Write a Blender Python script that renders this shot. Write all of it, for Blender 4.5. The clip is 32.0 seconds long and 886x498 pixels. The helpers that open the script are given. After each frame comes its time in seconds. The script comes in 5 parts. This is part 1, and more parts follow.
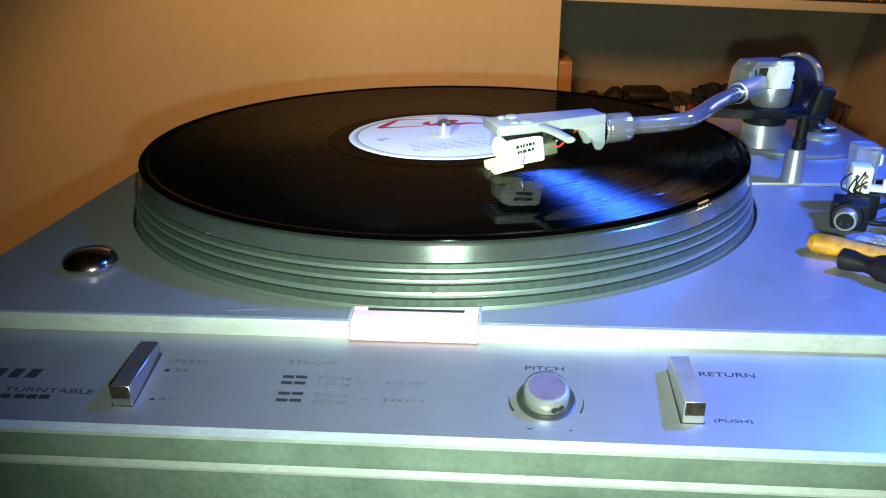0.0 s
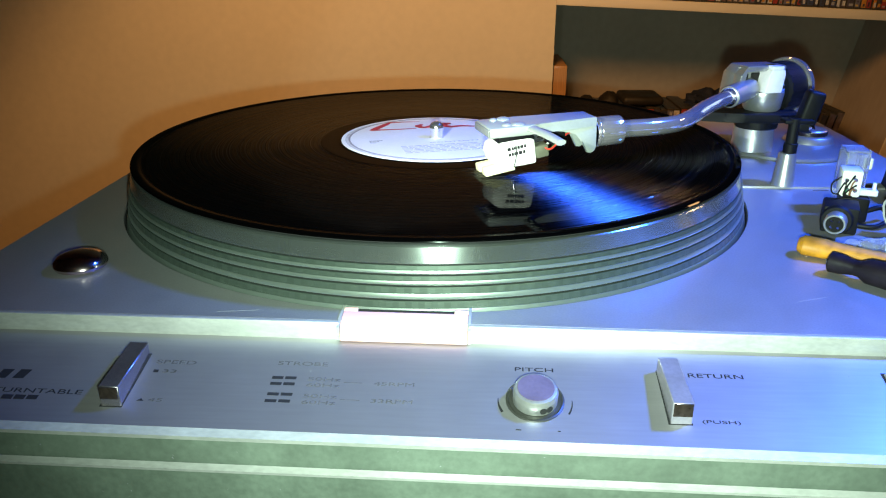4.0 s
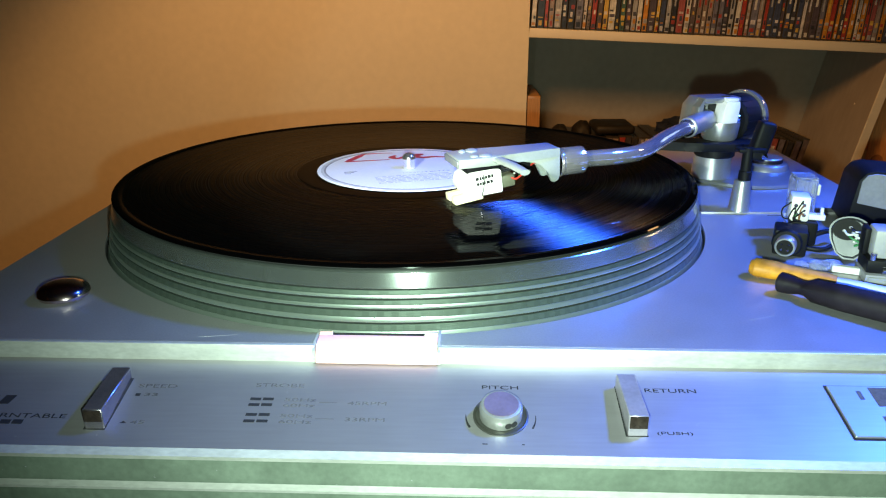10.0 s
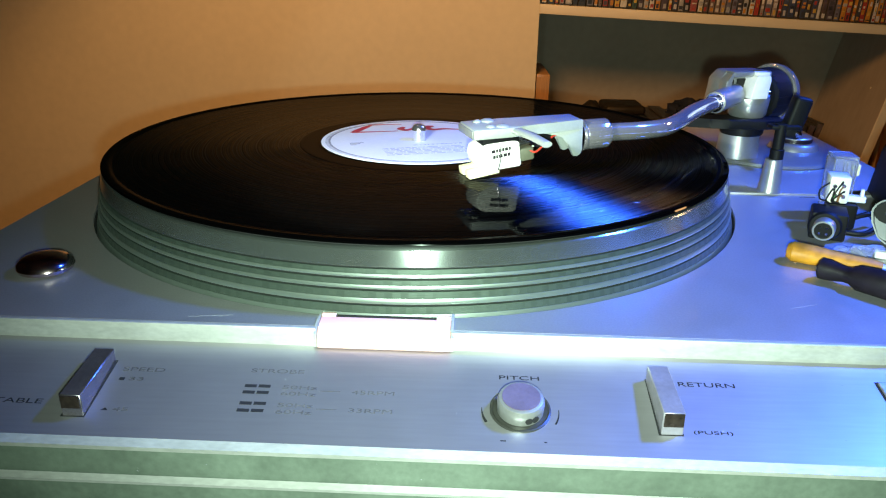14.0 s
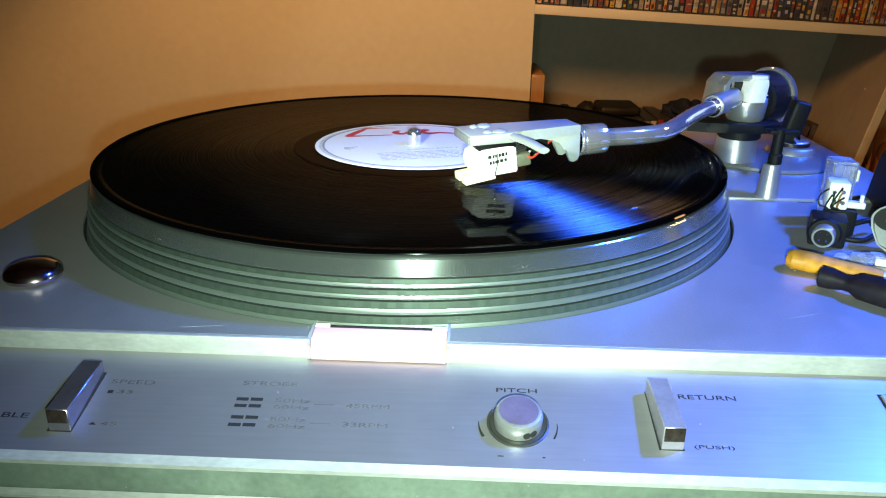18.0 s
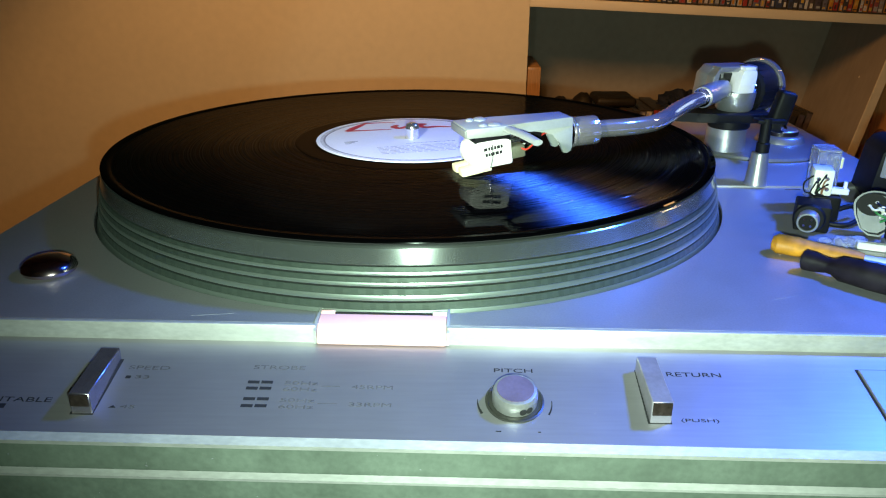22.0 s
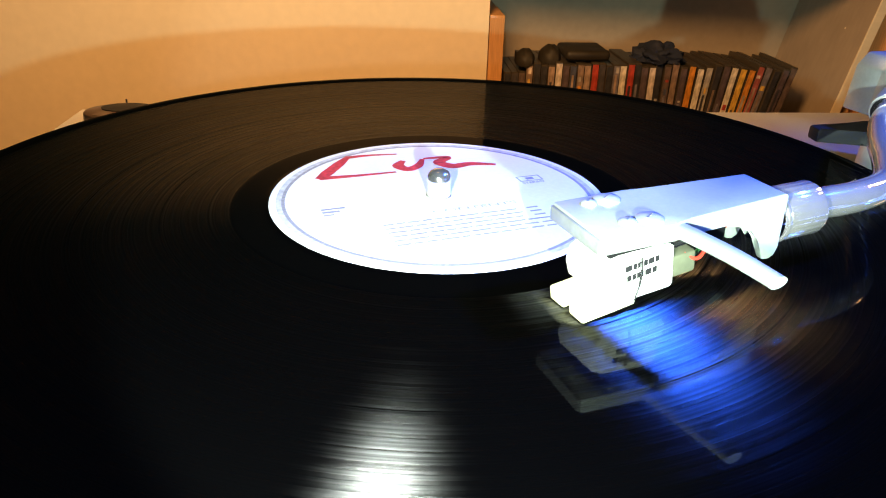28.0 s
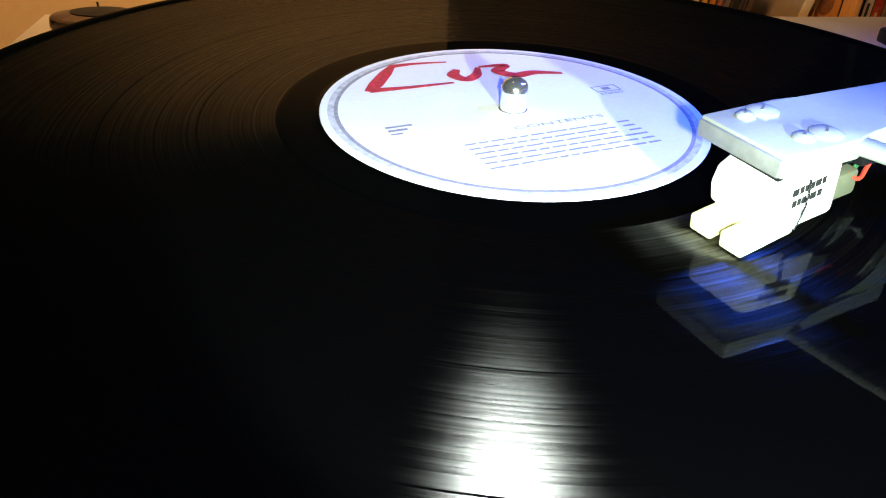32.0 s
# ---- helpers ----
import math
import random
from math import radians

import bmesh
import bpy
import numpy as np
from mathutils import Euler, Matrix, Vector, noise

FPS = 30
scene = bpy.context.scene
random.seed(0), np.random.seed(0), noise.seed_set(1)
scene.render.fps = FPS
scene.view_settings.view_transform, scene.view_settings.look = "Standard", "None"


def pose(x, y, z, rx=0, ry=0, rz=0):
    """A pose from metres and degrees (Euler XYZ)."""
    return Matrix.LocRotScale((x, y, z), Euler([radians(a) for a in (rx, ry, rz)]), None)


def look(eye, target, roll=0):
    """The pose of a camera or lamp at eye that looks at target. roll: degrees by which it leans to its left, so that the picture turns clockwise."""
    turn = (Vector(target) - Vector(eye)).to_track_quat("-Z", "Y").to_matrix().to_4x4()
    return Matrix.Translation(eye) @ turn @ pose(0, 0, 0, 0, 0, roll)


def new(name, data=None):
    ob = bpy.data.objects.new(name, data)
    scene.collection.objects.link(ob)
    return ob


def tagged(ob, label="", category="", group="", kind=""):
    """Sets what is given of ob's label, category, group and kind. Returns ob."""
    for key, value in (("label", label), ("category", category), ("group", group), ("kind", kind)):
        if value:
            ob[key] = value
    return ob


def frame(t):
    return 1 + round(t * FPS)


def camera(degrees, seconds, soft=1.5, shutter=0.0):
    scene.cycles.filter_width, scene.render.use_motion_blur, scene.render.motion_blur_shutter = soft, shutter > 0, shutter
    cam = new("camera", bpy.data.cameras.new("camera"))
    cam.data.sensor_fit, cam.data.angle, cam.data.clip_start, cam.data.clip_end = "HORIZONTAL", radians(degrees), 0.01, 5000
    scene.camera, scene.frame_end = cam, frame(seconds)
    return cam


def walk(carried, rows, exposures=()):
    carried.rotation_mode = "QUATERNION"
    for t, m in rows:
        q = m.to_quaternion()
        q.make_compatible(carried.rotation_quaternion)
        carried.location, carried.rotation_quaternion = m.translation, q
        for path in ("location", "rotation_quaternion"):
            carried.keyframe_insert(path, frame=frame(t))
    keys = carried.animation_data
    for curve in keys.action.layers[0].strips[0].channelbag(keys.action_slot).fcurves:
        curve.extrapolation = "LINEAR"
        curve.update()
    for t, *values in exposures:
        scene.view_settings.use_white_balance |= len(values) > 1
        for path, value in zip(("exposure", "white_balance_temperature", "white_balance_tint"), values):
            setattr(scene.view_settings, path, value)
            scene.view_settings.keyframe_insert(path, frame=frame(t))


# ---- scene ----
cam = camera(61.79, 32.0, soft=1.15)
# seconds, x, y, z, yaw, pitch, roll
PATH = [
    (0, 0.0201, -0.3837, 0.1261, 3.15, -22.12, -0.39),
    (0.5, 0.0201, -0.3830, 0.1264, 2.91, -21.78, -0.16),
    (1, 0.0208, -0.3848, 0.1267, 3.10, -21.63, -0.36),
    (1.5, 0.0202, -0.3862, 0.1263, 3.03, -21.73, -0.39),
    (2, 0.0195, -0.3838, 0.1250, 2.94, -21.95, -0.23),
    (2.5, 0.0201, -0.3824, 0.1244, 2.98, -21.98, -0.26),
    (3, 0.0221, -0.3835, 0.1240, 3.08, -22.02, -0.42),
    (3.5, 0.0220, -0.3849, 0.1251, 2.92, -21.89, -0.23),
    (5.5, 0.0218, -0.3797, 0.1255, 2.10, -21.19, 0.11),
    (6, 0.0225, -0.3793, 0.1272, 1.66, -20.10, 0.17),
    (6.5, 0.0224, -0.3814, 0.1280, 1.70, -19.84, 0.02),
    (7, 0.0229, -0.3859, 0.1278, 1.39, -20.03, 0.01),
    (7.5, 0.0237, -0.3896, 0.1275, 1.64, -20.06, -0.11),
    (8, 0.0255, -0.3931, 0.1280, 1.60, -20.00, -0.25),
    (8.5, 0.0251, -0.3944, 0.1283, 1.62, -20.01, -0.29),
    (9, 0.0256, -0.3973, 0.1296, 1.56, -19.69, -0.17),
    (9.5, 0.0256, -0.4007, 0.1289, 1.26, -19.73, -0.07),
    (10, 0.0259, -0.3976, 0.1295, 1.06, -19.62, -0.13),
    (10.5, 0.0226, -0.3929, 0.1260, 1.29, -20.20, 0.27),
    (11, 0.0275, -0.3918, 0.1265, 0.83, -19.91, 0.09),
    (11.5, 0.0226, -0.3920, 0.1253, 1.06, -20.28, 0.42),
    (12, 0.0213, -0.3865, 0.1212, 0.40, -21.04, 0.93),
    (12.5, 0.0211, -0.3806, 0.1212, 0.74, -21.13, 0.96),
    (13, 0.0205, -0.3773, 0.1219, 0.87, -21.09, 1.05),
    (13.5, 0.0202, -0.3765, 0.1208, 0.88, -21.05, 1.01),
    (14, 0.0213, -0.3763, 0.1202, 1.23, -21.11, 0.82),
    (14.5, 0.0234, -0.3754, 0.1209, 1.04, -21.09, 0.69),
    (16.5, 0.0234, -0.3761, 0.1222, 1.38, -20.98, 0.39),
    (17, 0.0226, -0.3738, 0.1222, 1.02, -21.00, 0.69),
    (17.5, 0.0206, -0.3704, 0.1221, 0.90, -21.09, 0.85),
    (18, 0.0207, -0.3710, 0.1216, 0.78, -21.16, 0.99),
    (18.5, 0.0225, -0.3772, 0.1231, 0.94, -20.79, 0.79),
    (19, 0.0226, -0.3844, 0.1239, 1.02, -20.71, 0.53),
    (19.5, 0.0213, -0.3866, 0.1244, 0.68, -20.44, 0.48),
    (20, 0.0206, -0.3843, 0.1237, 0.65, -20.63, 0.68),
    (20.5, 0.0224, -0.3809, 0.1229, 0.74, -20.93, 0.45),
    (21, 0.0211, -0.3738, 0.1199, 0.45, -22.33, 0.73),
    (21.5, 0.0212, -0.3736, 0.1228, 0.86, -22.03, 0.40),
    (22, 0.0210, -0.3826, 0.1244, 0.70, -21.67, 0.24),
    (22.5, 0.0253, -0.3860, 0.1225, -0.19, -22.73, 0.25),
    (23, 0.0257, -0.3804, 0.1223, -0.70, -22.57, 0.48),
    (23.5, 0.0244, -0.3659, 0.1211, -0.41, -21.91, 0.35),
    (24, 0.0408, -0.3483, 0.1250, 1.63, -22.33, 1.25),
    (24.5, 0.0681, -0.3359, 0.1190, 6.56, -23.71, 1.93),
    (25, 0.0375, -0.3079, 0.1243, 4.24, -22.87, 1.48),
    (25.5, -0.0233, -0.2823, 0.1240, -4.33, -23.80, 0.39),
    (27.5, 0.0042, -0.2116, 0.1115, -0.24, -26.70, 2.07),
    (28, -0.0159, -0.2055, 0.1183, -4.90, -26.15, 1.56),
    (28.5, -0.0362, -0.1873, 0.1233, -7.53, -23.93, 1.58),
    (29, -0.0439, -0.1786, 0.1203, -8.14, -26.04, 1.37),
    (29.5, -0.0454, -0.1842, 0.1177, -9.26, -28.20, 2.16),
    (30, -0.0488, -0.1842, 0.1144, -8.43, -28.96, 2.16),
    (30.5, -0.0464, -0.1791, 0.1111, -9.56, -29.80, 2.52),
    (31, -0.0447, -0.1752, 0.1087, -9.15, -30.53, 2.23),
    (31.5, -0.0441, -0.1760, 0.1072, -9.16, -31.51, 2.11),
    (32, -0.0475, -0.1772, 0.1068, -9.88, -32.41, 2.81),
]
EXPOSURES = [(0, 0.0), (3, 0.02), (6, 0.10), (9, 0.04), (11, -0.03), (14, 0.0), (18, 0.05), (20.5, 0.0), (22.5, -0.30), (23.3, -0.35), (24, 0.0), (25.5, 0.25), (27.5, 1.1), (28.1, 1.1), (28.6, 0.65), (29.0, 0.55), (30, 0.82), (31, 0.82), (32, 0.75)]
walk(cam, [(t, pose(x, y, z, 90 + p, 0, w) @ pose(0, 0, 0, 0, 0, r)) for t, x, y, z, w, p, r in PATH], EXPOSURES)

# ---- light ----
world = bpy.data.worlds.new("room_dusk")
scene.world = world
world.use_nodes = True
world.node_tree.nodes["Background"].inputs[0].default_value = (0.9, 0.6, 0.4, 1)
world.node_tree.nodes["Background"].inputs[1].default_value = 0.0


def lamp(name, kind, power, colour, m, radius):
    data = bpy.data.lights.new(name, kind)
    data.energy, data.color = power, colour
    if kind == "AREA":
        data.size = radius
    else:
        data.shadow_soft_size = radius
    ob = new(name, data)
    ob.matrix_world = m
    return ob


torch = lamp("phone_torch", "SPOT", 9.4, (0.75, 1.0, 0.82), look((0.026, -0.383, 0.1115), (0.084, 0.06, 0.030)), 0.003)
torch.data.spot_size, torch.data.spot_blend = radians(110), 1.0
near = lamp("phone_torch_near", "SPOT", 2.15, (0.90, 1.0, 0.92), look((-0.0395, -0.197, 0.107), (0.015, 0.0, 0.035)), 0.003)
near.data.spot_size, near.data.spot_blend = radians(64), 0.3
blue = lamp("blue_led_lamp", "SPOT", 86, (0.028, 0.125, 1.0), look((0.619, 0.010, 0.650), (0.210, -0.115, 0.0)), 0.04)
blue.data.spot_size, blue.data.spot_blend = radians(40), 0.8
wash = lamp("wall_spot", "SPOT", 31, (1.0, 0.50, 0.17), look((-0.10, 0.25, 0.56), (0.02, 1.13, -0.73)), 0.12)
# unseen narrow spot, added only to put a warm streak on the record
warm_streak = lamp("warm_streak_spot", "SPOT", 11, (1.0, 0.55, 0.22), look((1.50, 0.56, 0.84), (0.09, -0.09, 0.035)), 0.08)
warm_streak.data.spot_size, warm_streak.data.spot_blend = radians(14), 0.8
wash.data.spot_size, wash.data.spot_blend = radians(102), 0.3


# ---- materials ----
def mat(name, colour, rough=0.5, metal=0.0, grain=0.0, scale=200.0, stretch=(1, 1, 1), bump=0.0, spot=0.0,
        coat=0.0, coat_rough=0.03, emit=None, strength=0.0, glass=0.0, rnd=0.0, ior=1.45):
    """Principled surface: grain = fine value change, spot = large soft stains, rnd = change from object to object."""
    m = bpy.data.materials.new(name)
    m.use_nodes = True
    nt = m.node_tree
    b = nt.nodes["Principled BSDF"]
    b.inputs["Base Color"].default_value = (*colour, 1)
    b.inputs["Roughness"].default_value = rough
    b.inputs["Metallic"].default_value = metal
    b.inputs["Coat Weight"].default_value = coat
    b.inputs["Coat Roughness"].default_value = coat_rough
    b.inputs["Transmission Weight"].default_value = glass
    b.inputs["IOR"].default_value = ior
    if emit:
        b.inputs["Emission Color"].default_value = (*emit, 1)
        b.inputs["Emission Strength"].default_value = strength
    if grain or spot or bump or rnd:
        tc = nt.nodes.new("ShaderNodeTexCoord")
        mp = nt.nodes.new("ShaderNodeMapping")
        mp.inputs["Scale"].default_value = stretch
        nt.links.new(tc.outputs["Object"], mp.inputs["Vector"])
        fine = nt.nodes.new("ShaderNodeTexNoise")
        fine.inputs["Scale"].default_value, fine.inputs["Detail"].default_value = scale, 5
        nt.links.new(mp.outputs[0], fine.inputs["Vector"])
        big = nt.nodes.new("ShaderNodeTexNoise")
        big.inputs["Scale"].default_value, big.inputs["Detail"].default_value = scale / 12, 4
        nt.links.new(tc.outputs["Object"], big.inputs["Vector"])

        def ranged(source, amount):
            r = nt.nodes.new("ShaderNodeMapRange")
            r.inputs["From Min"].default_value, r.inputs["From Max"].default_value = 0.3, 0.7
            r.inputs["To Min"].default_value, r.inputs["To Max"].default_value = 1 - amount, 1 + amount
            nt.links.new(source, r.inputs["Value"])
            return r.outputs[0]

        mul = nt.nodes.new("ShaderNodeMath")
        mul.operation = "MULTIPLY"
        nt.links.new(ranged(fine.outputs["Fac"], grain), mul.inputs[0])
        nt.links.new(ranged(big.outputs["Fac"], spot), mul.inputs[1])
        hsv = nt.nodes.new("ShaderNodeHueSaturation")
        hsv.inputs["Color"].default_value = (*colour, 1)
        last = mul.outputs[0]
        if rnd:
            info = nt.nodes.new("ShaderNodeObjectInfo")
            r = nt.nodes.new("ShaderNodeMapRange")
            r.inputs["To Min"].default_value, r.inputs["To Max"].default_value = 1 - rnd, 1 + rnd
            nt.links.new(info.outputs["Random"], r.inputs["Value"])
            m2 = nt.nodes.new("ShaderNodeMath")
            m2.operation = "MULTIPLY"
            nt.links.new(last, m2.inputs[0])
            nt.links.new(r.outputs[0], m2.inputs[1])
            last = m2.outputs[0]
        nt.links.new(last, hsv.inputs["Value"])
        nt.links.new(hsv.outputs[0], b.inputs["Base Color"])
        rr = nt.nodes.new("ShaderNodeMath")
        rr.operation = "MULTIPLY"
        rr.inputs[1].default_value = rough
        nt.links.new(ranged(big.outputs["Fac"], min(0.5, spot + grain * 0.5)), rr.inputs[0])
        nt.links.new(rr.outputs[0], b.inputs["Roughness"])
        if bump:
            bp = nt.nodes.new("ShaderNodeBump")
            bp.inputs["Strength"].default_value, bp.inputs["Distance"].default_value = bump, 0.0004
            nt.links.new(fine.outputs["Fac"], bp.inputs["Height"])
            nt.links.new(bp.outputs[0], b.inputs["Normal"])
    return m


SILVER = mat("silver_deck_paint", (0.48, 0.475, 0.48), 0.45, 0.78, 0.06, 1400, (1, 1, 1), 0.06, 0.014)
PANEL = mat("brushed_aluminium_panel", (0.38, 0.37, 0.385), 0.40, 0.78, 0.035, 900, (0.06, 1, 1), 0.02, 0.02)
TRIM = mat("satin_aluminium_trim", (0.48, 0.49, 0.46), 0.48, 0.5, 0.10, 900, (0.4, 1, 1), 0.08, 0.05)
DARKFACE = mat("dark_plinth_plastic", (0.11, 0.14, 0.11), 0.5, 0.0, 0.12, 500, (1, 1, 1), 0.15, 0.2)
PLATTER = mat("turned_aluminium", (0.34, 0.38, 0.35), 0.24, 0.9, 0.05, 300, (1, 1, 8), 0.0, 0.05)
# turning marks run round the platter, so its glint is narrow and upright
turned = PLATTER.node_tree.nodes["Principled BSDF"]
turned.inputs["Anisotropic"].default_value = 0.92
turned.inputs["Anisotropic Rotation"].default_value = 0.25
round_axis = PLATTER.node_tree.nodes.new("ShaderNodeTangent")
round_axis.direction_type, round_axis.axis = "RADIAL", "Z"
PLATTER.node_tree.links.new(round_axis.outputs[0], turned.inputs["Tangent"])
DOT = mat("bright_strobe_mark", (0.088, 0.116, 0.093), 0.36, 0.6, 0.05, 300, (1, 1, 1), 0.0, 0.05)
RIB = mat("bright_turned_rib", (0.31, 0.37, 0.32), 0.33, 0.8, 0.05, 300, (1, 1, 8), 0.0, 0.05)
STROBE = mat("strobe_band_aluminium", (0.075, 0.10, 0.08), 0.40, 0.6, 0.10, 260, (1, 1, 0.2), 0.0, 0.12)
POLISH = mat("worn_polished_aluminium", (0.62, 0.60, 0.58), 0.36, 1.0, 0.08, 500, (1, 1, 1), 0.02, 0.25)
SKIRT = mat("satin_knob_skirt", (0.26, 0.26, 0.25), 0.42, 0.6, 0.06, 900, (1, 1, 1), 0.05, 0.1)
KNOB = mat("dull_aluminium_control", (0.05, 0.05, 0.045), 0.36, 0.5, 0.06, 900, (1, 1, 1), 0.05, 0.15)
CAP = mat("pale_satin_knob_cap", (0.24, 0.19, 0.27), 0.42, 0.7, 0.06, 900, (1, 1, 1), 0.05, 0.12)
CHROME = mat("polished_chrome", (0.86, 0.86, 0.86), 0.10, 1.0, 0.02, 300, (1, 1, 1), 0.0, 0.05)
SATIN = mat("satin_chrome_tube", (0.94, 0.92, 0.95), 0.13, 0.95, 0.02, 300, (1, 1, 1), 0.0, 0.05)
TUBE = mat("bright_arm_chrome", (0.84, 0.80, 0.84), 0.12, 0.85, 0.02, 300, (1, 1, 1), 0.0, 0.08)
MAROON = mat("dark_maroon_plastic", (0.012, 0.008, 0.013), 0.32, 0.0, 0.15, 400, (1, 1, 1), 0.1, 0.2)
DULL = mat("dull_shaded_alloy", (0.105, 0.112, 0.12), 0.45, 0.3, 0.06, 700, (1, 1, 1), 0.05, 0.12)
OFFWHITE = mat("off_white_plastic", (0.40, 0.40, 0.39), 0.45, 0.0, 0.05, 500, (1, 1, 1), 0.04, 0.08)
BRONZE = mat("tarnished_chrome_dome", (0.58, 0.45, 0.45), 0.16, 1.0, 0.05, 300, (1, 1, 1), 0.0, 0.15)
ALU = mat("satin_tonearm_aluminium", (0.38, 0.39, 0.40), 0.34, 0.7, 0.05, 900, (1, 1, 1), 0.04, 0.08)
SHELL = mat("pale_headshell_alloy", (0.38, 0.41, 0.38), 0.36, 0.25, 0.04, 900, (1, 1, 1), 0.04, 0.08)
BLACK = mat("black_plastic", (0.004, 0.004, 0.005), 0.6, 0.0, 0.10, 700, (1, 1, 1), 0.08, 0.1)
BLACK.node_tree.nodes["Principled BSDF"].inputs["Specular IOR Level"].default_value = 0.25
RUBBER = mat("black_rubber", (0.02, 0.02, 0.02), 0.75, 0.0, 0.15, 600, (1, 1, 1), 0.1, 0.1)
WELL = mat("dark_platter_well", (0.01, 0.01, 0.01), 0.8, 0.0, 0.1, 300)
INK = mat("black_print", (0.008, 0.008, 0.010), 0.85, 0.0, 0.1, 900)
FADED = mat("faded_grey_print", (0.07, 0.066, 0.066), 0.85, 0.0, 0.25, 900, (1, 1, 1), 0.0, 0.3)
LENS = mat("lit_strobe_lens", (0.72, 0.46, 0.43), 0.5, 0.0, 0.02, 300, emit=(1.0, 0.40, 0.36), strength=0.28)
PINK = mat("pink_translucent_plastic", (0.85, 0.52, 0.46), 0.35, 0.0, 0.04, 300, emit=(1.0, 0.35, 0.28), strength=0.10)
IVORY = mat("ivory_cartridge_plastic", (0.86, 0.86, 0.78), 0.35, 0.0, 0.03, 600, (1, 1, 1), 0.03, 0.05)
CREAM = mat("yellowed_stylus_plastic", (0.80, 0.76, 0.46), 0.38, 0.0, 0.05, 600, (1, 1, 1), 0.03, 0.08)
WHITEP = mat("white_plastic", (0.80, 0.80, 0.80), 0.4, 0.0, 0.03, 500, (1, 1, 1), 0.03, 0.05)
GREYP = mat("grey_lid_plastic", (0.28, 0.28, 0.31), 0.45, 0.0, 0.08, 500, (1, 1, 1), 0.06, 0.1)
YELLOW = mat("worn_yellow_handle", (0.40, 0.17, 0.008), 0.45, 0.0, 0.25, 300, (1, 1, 1), 0.2, 0.45)
STEEL = mat("screwdriver_steel", (0.62, 0.62, 0.64), 0.25, 1.0, 0.06, 400, (1, 1, 1), 0.0, 0.1)
CLEAR = mat("clear_plastic", (0.92, 0.94, 0.98), 0.08, 0.0, glass=0.85, ior=1.3)
RED = mat("red_marker_ink", (0.55, 0.035, 0.05), 0.5, 0.0, 0.35, 700, (1, 1, 1), 0.0, 0.15)
REDW = mat("red_wire", (0.6, 0.05, 0.03), 0.4)
GREENW = mat("green_wire", (0.05, 0.25, 0.08), 0.4)
WHITEW = mat("white_wire", (0.75, 0.75, 0.7), 0.4)
BROWNW = mat("brown_wire", (0.25, 0.12, 0.05), 0.4)
LABEL = mat("white_label_paper", (0.82, 0.80, 0.80), 0.6, 0.0, 0.03, 700, (1, 1, 1), 0.0, 0.03)
LPRINT = mat("grey_label_print", (0.30, 0.28, 0.29), 0.6, 0.0, 0.2, 900)
HINGE = mat("dark_brown_hinge_plastic", (0.045, 0.030, 0.022), 0.42, 0.0, 0.25, 300, (1, 1, 1), 0.05, 0.3)
POLISH = mat("polished_arm_chrome", (0.88, 0.84, 0.88), 0.10, 0.87, 0.03, 300, (1, 1, 1), 0.0, 0.05)
NOSE_SHADE = mat("shaded_shell_nose", (0.26, 0.27, 0.26), 0.5, 0.3, 0.15, 400, (1, 1, 1), 0.0, 0.15)
LRING = mat("pale_grey_label_ring", (0.56, 0.54, 0.54), 0.6, 0.0, 0.25, 500)
WALL = mat("cream_wall_paint", (0.70, 0.58, 0.40), 0.7, 0.0, 0.03, 60, (1, 1, 1), 0.15, 0.02)
SHELF = mat("cream_shelf_board", (0.72, 0.60, 0.42), 0.5, 0.0, 0.05, 60, (0.2, 1, 1), 0.05, 0.06)
DARKB = mat("dark_worn_wood", (0.022, 0.018, 0.012), 0.6, 0.0, 0.2, 120, (1, 1, 1), 0.1, 0.3)
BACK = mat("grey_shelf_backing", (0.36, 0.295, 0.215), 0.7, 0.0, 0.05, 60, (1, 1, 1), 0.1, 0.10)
TIP = mat("scuffed_brown_tip", (0.030, 0.022, 0.018), 0.2, 0.4, 0.4, 600, (1, 1, 1), 0.1, 0.4)
# one bar metal in two tones: bright and dim reflections put into the colour
LIT_BAR = mat("lit_control_bar", (0.46, 0.43, 0.48), 0.30, 0.75, 0.08, 700, (1, 1, 1), 0.05, 0.15)
BAR = mat("worn_bar_dim_reflection", (0.36, 0.33, 0.33), 0.22, 0.9, 0.10, 700, (1, 1, 1), 0.05, 0.25)
SIDE = mat("brown_grey_side_panel", (0.34, 0.27, 0.20), 0.6, 0.0, 0.06, 80, (1, 1, 0.2), 0.05, 0.10)
PINE = mat("orange_brown_pine", (0.58, 0.29, 0.10), 0.5, 0.0, 0.16, 60, (6, 6, 0.5), 0.1, 0.2)
DARKGRIP = mat("dark_moulded_grip", (0.010, 0.007, 0.012), 0.50, 0.0, 0.3, 300, (1, 1, 1), 0.1, 0.2)
DARKGRIP.node_tree.nodes["Principled BSDF"].inputs["Specular IOR Level"].default_value = 0.25
RAW = mat("raw_pine_edge", (0.66, 0.38, 0.15), 0.55, 0.0, 0.14, 60, (6, 6, 0.5), 0.1, 0.15)
KNOT = mat("brown_knot", (0.24, 0.11, 0.045), 0.5, 0.0, 0.2, 200, (1, 1, 1), 0.05, 0.2)
FLOOR = mat("brown_floorboards", (0.22, 0.13, 0.07), 0.5, 0.0, 0.15, 30, (0.2, 3, 1), 0.1, 0.15)
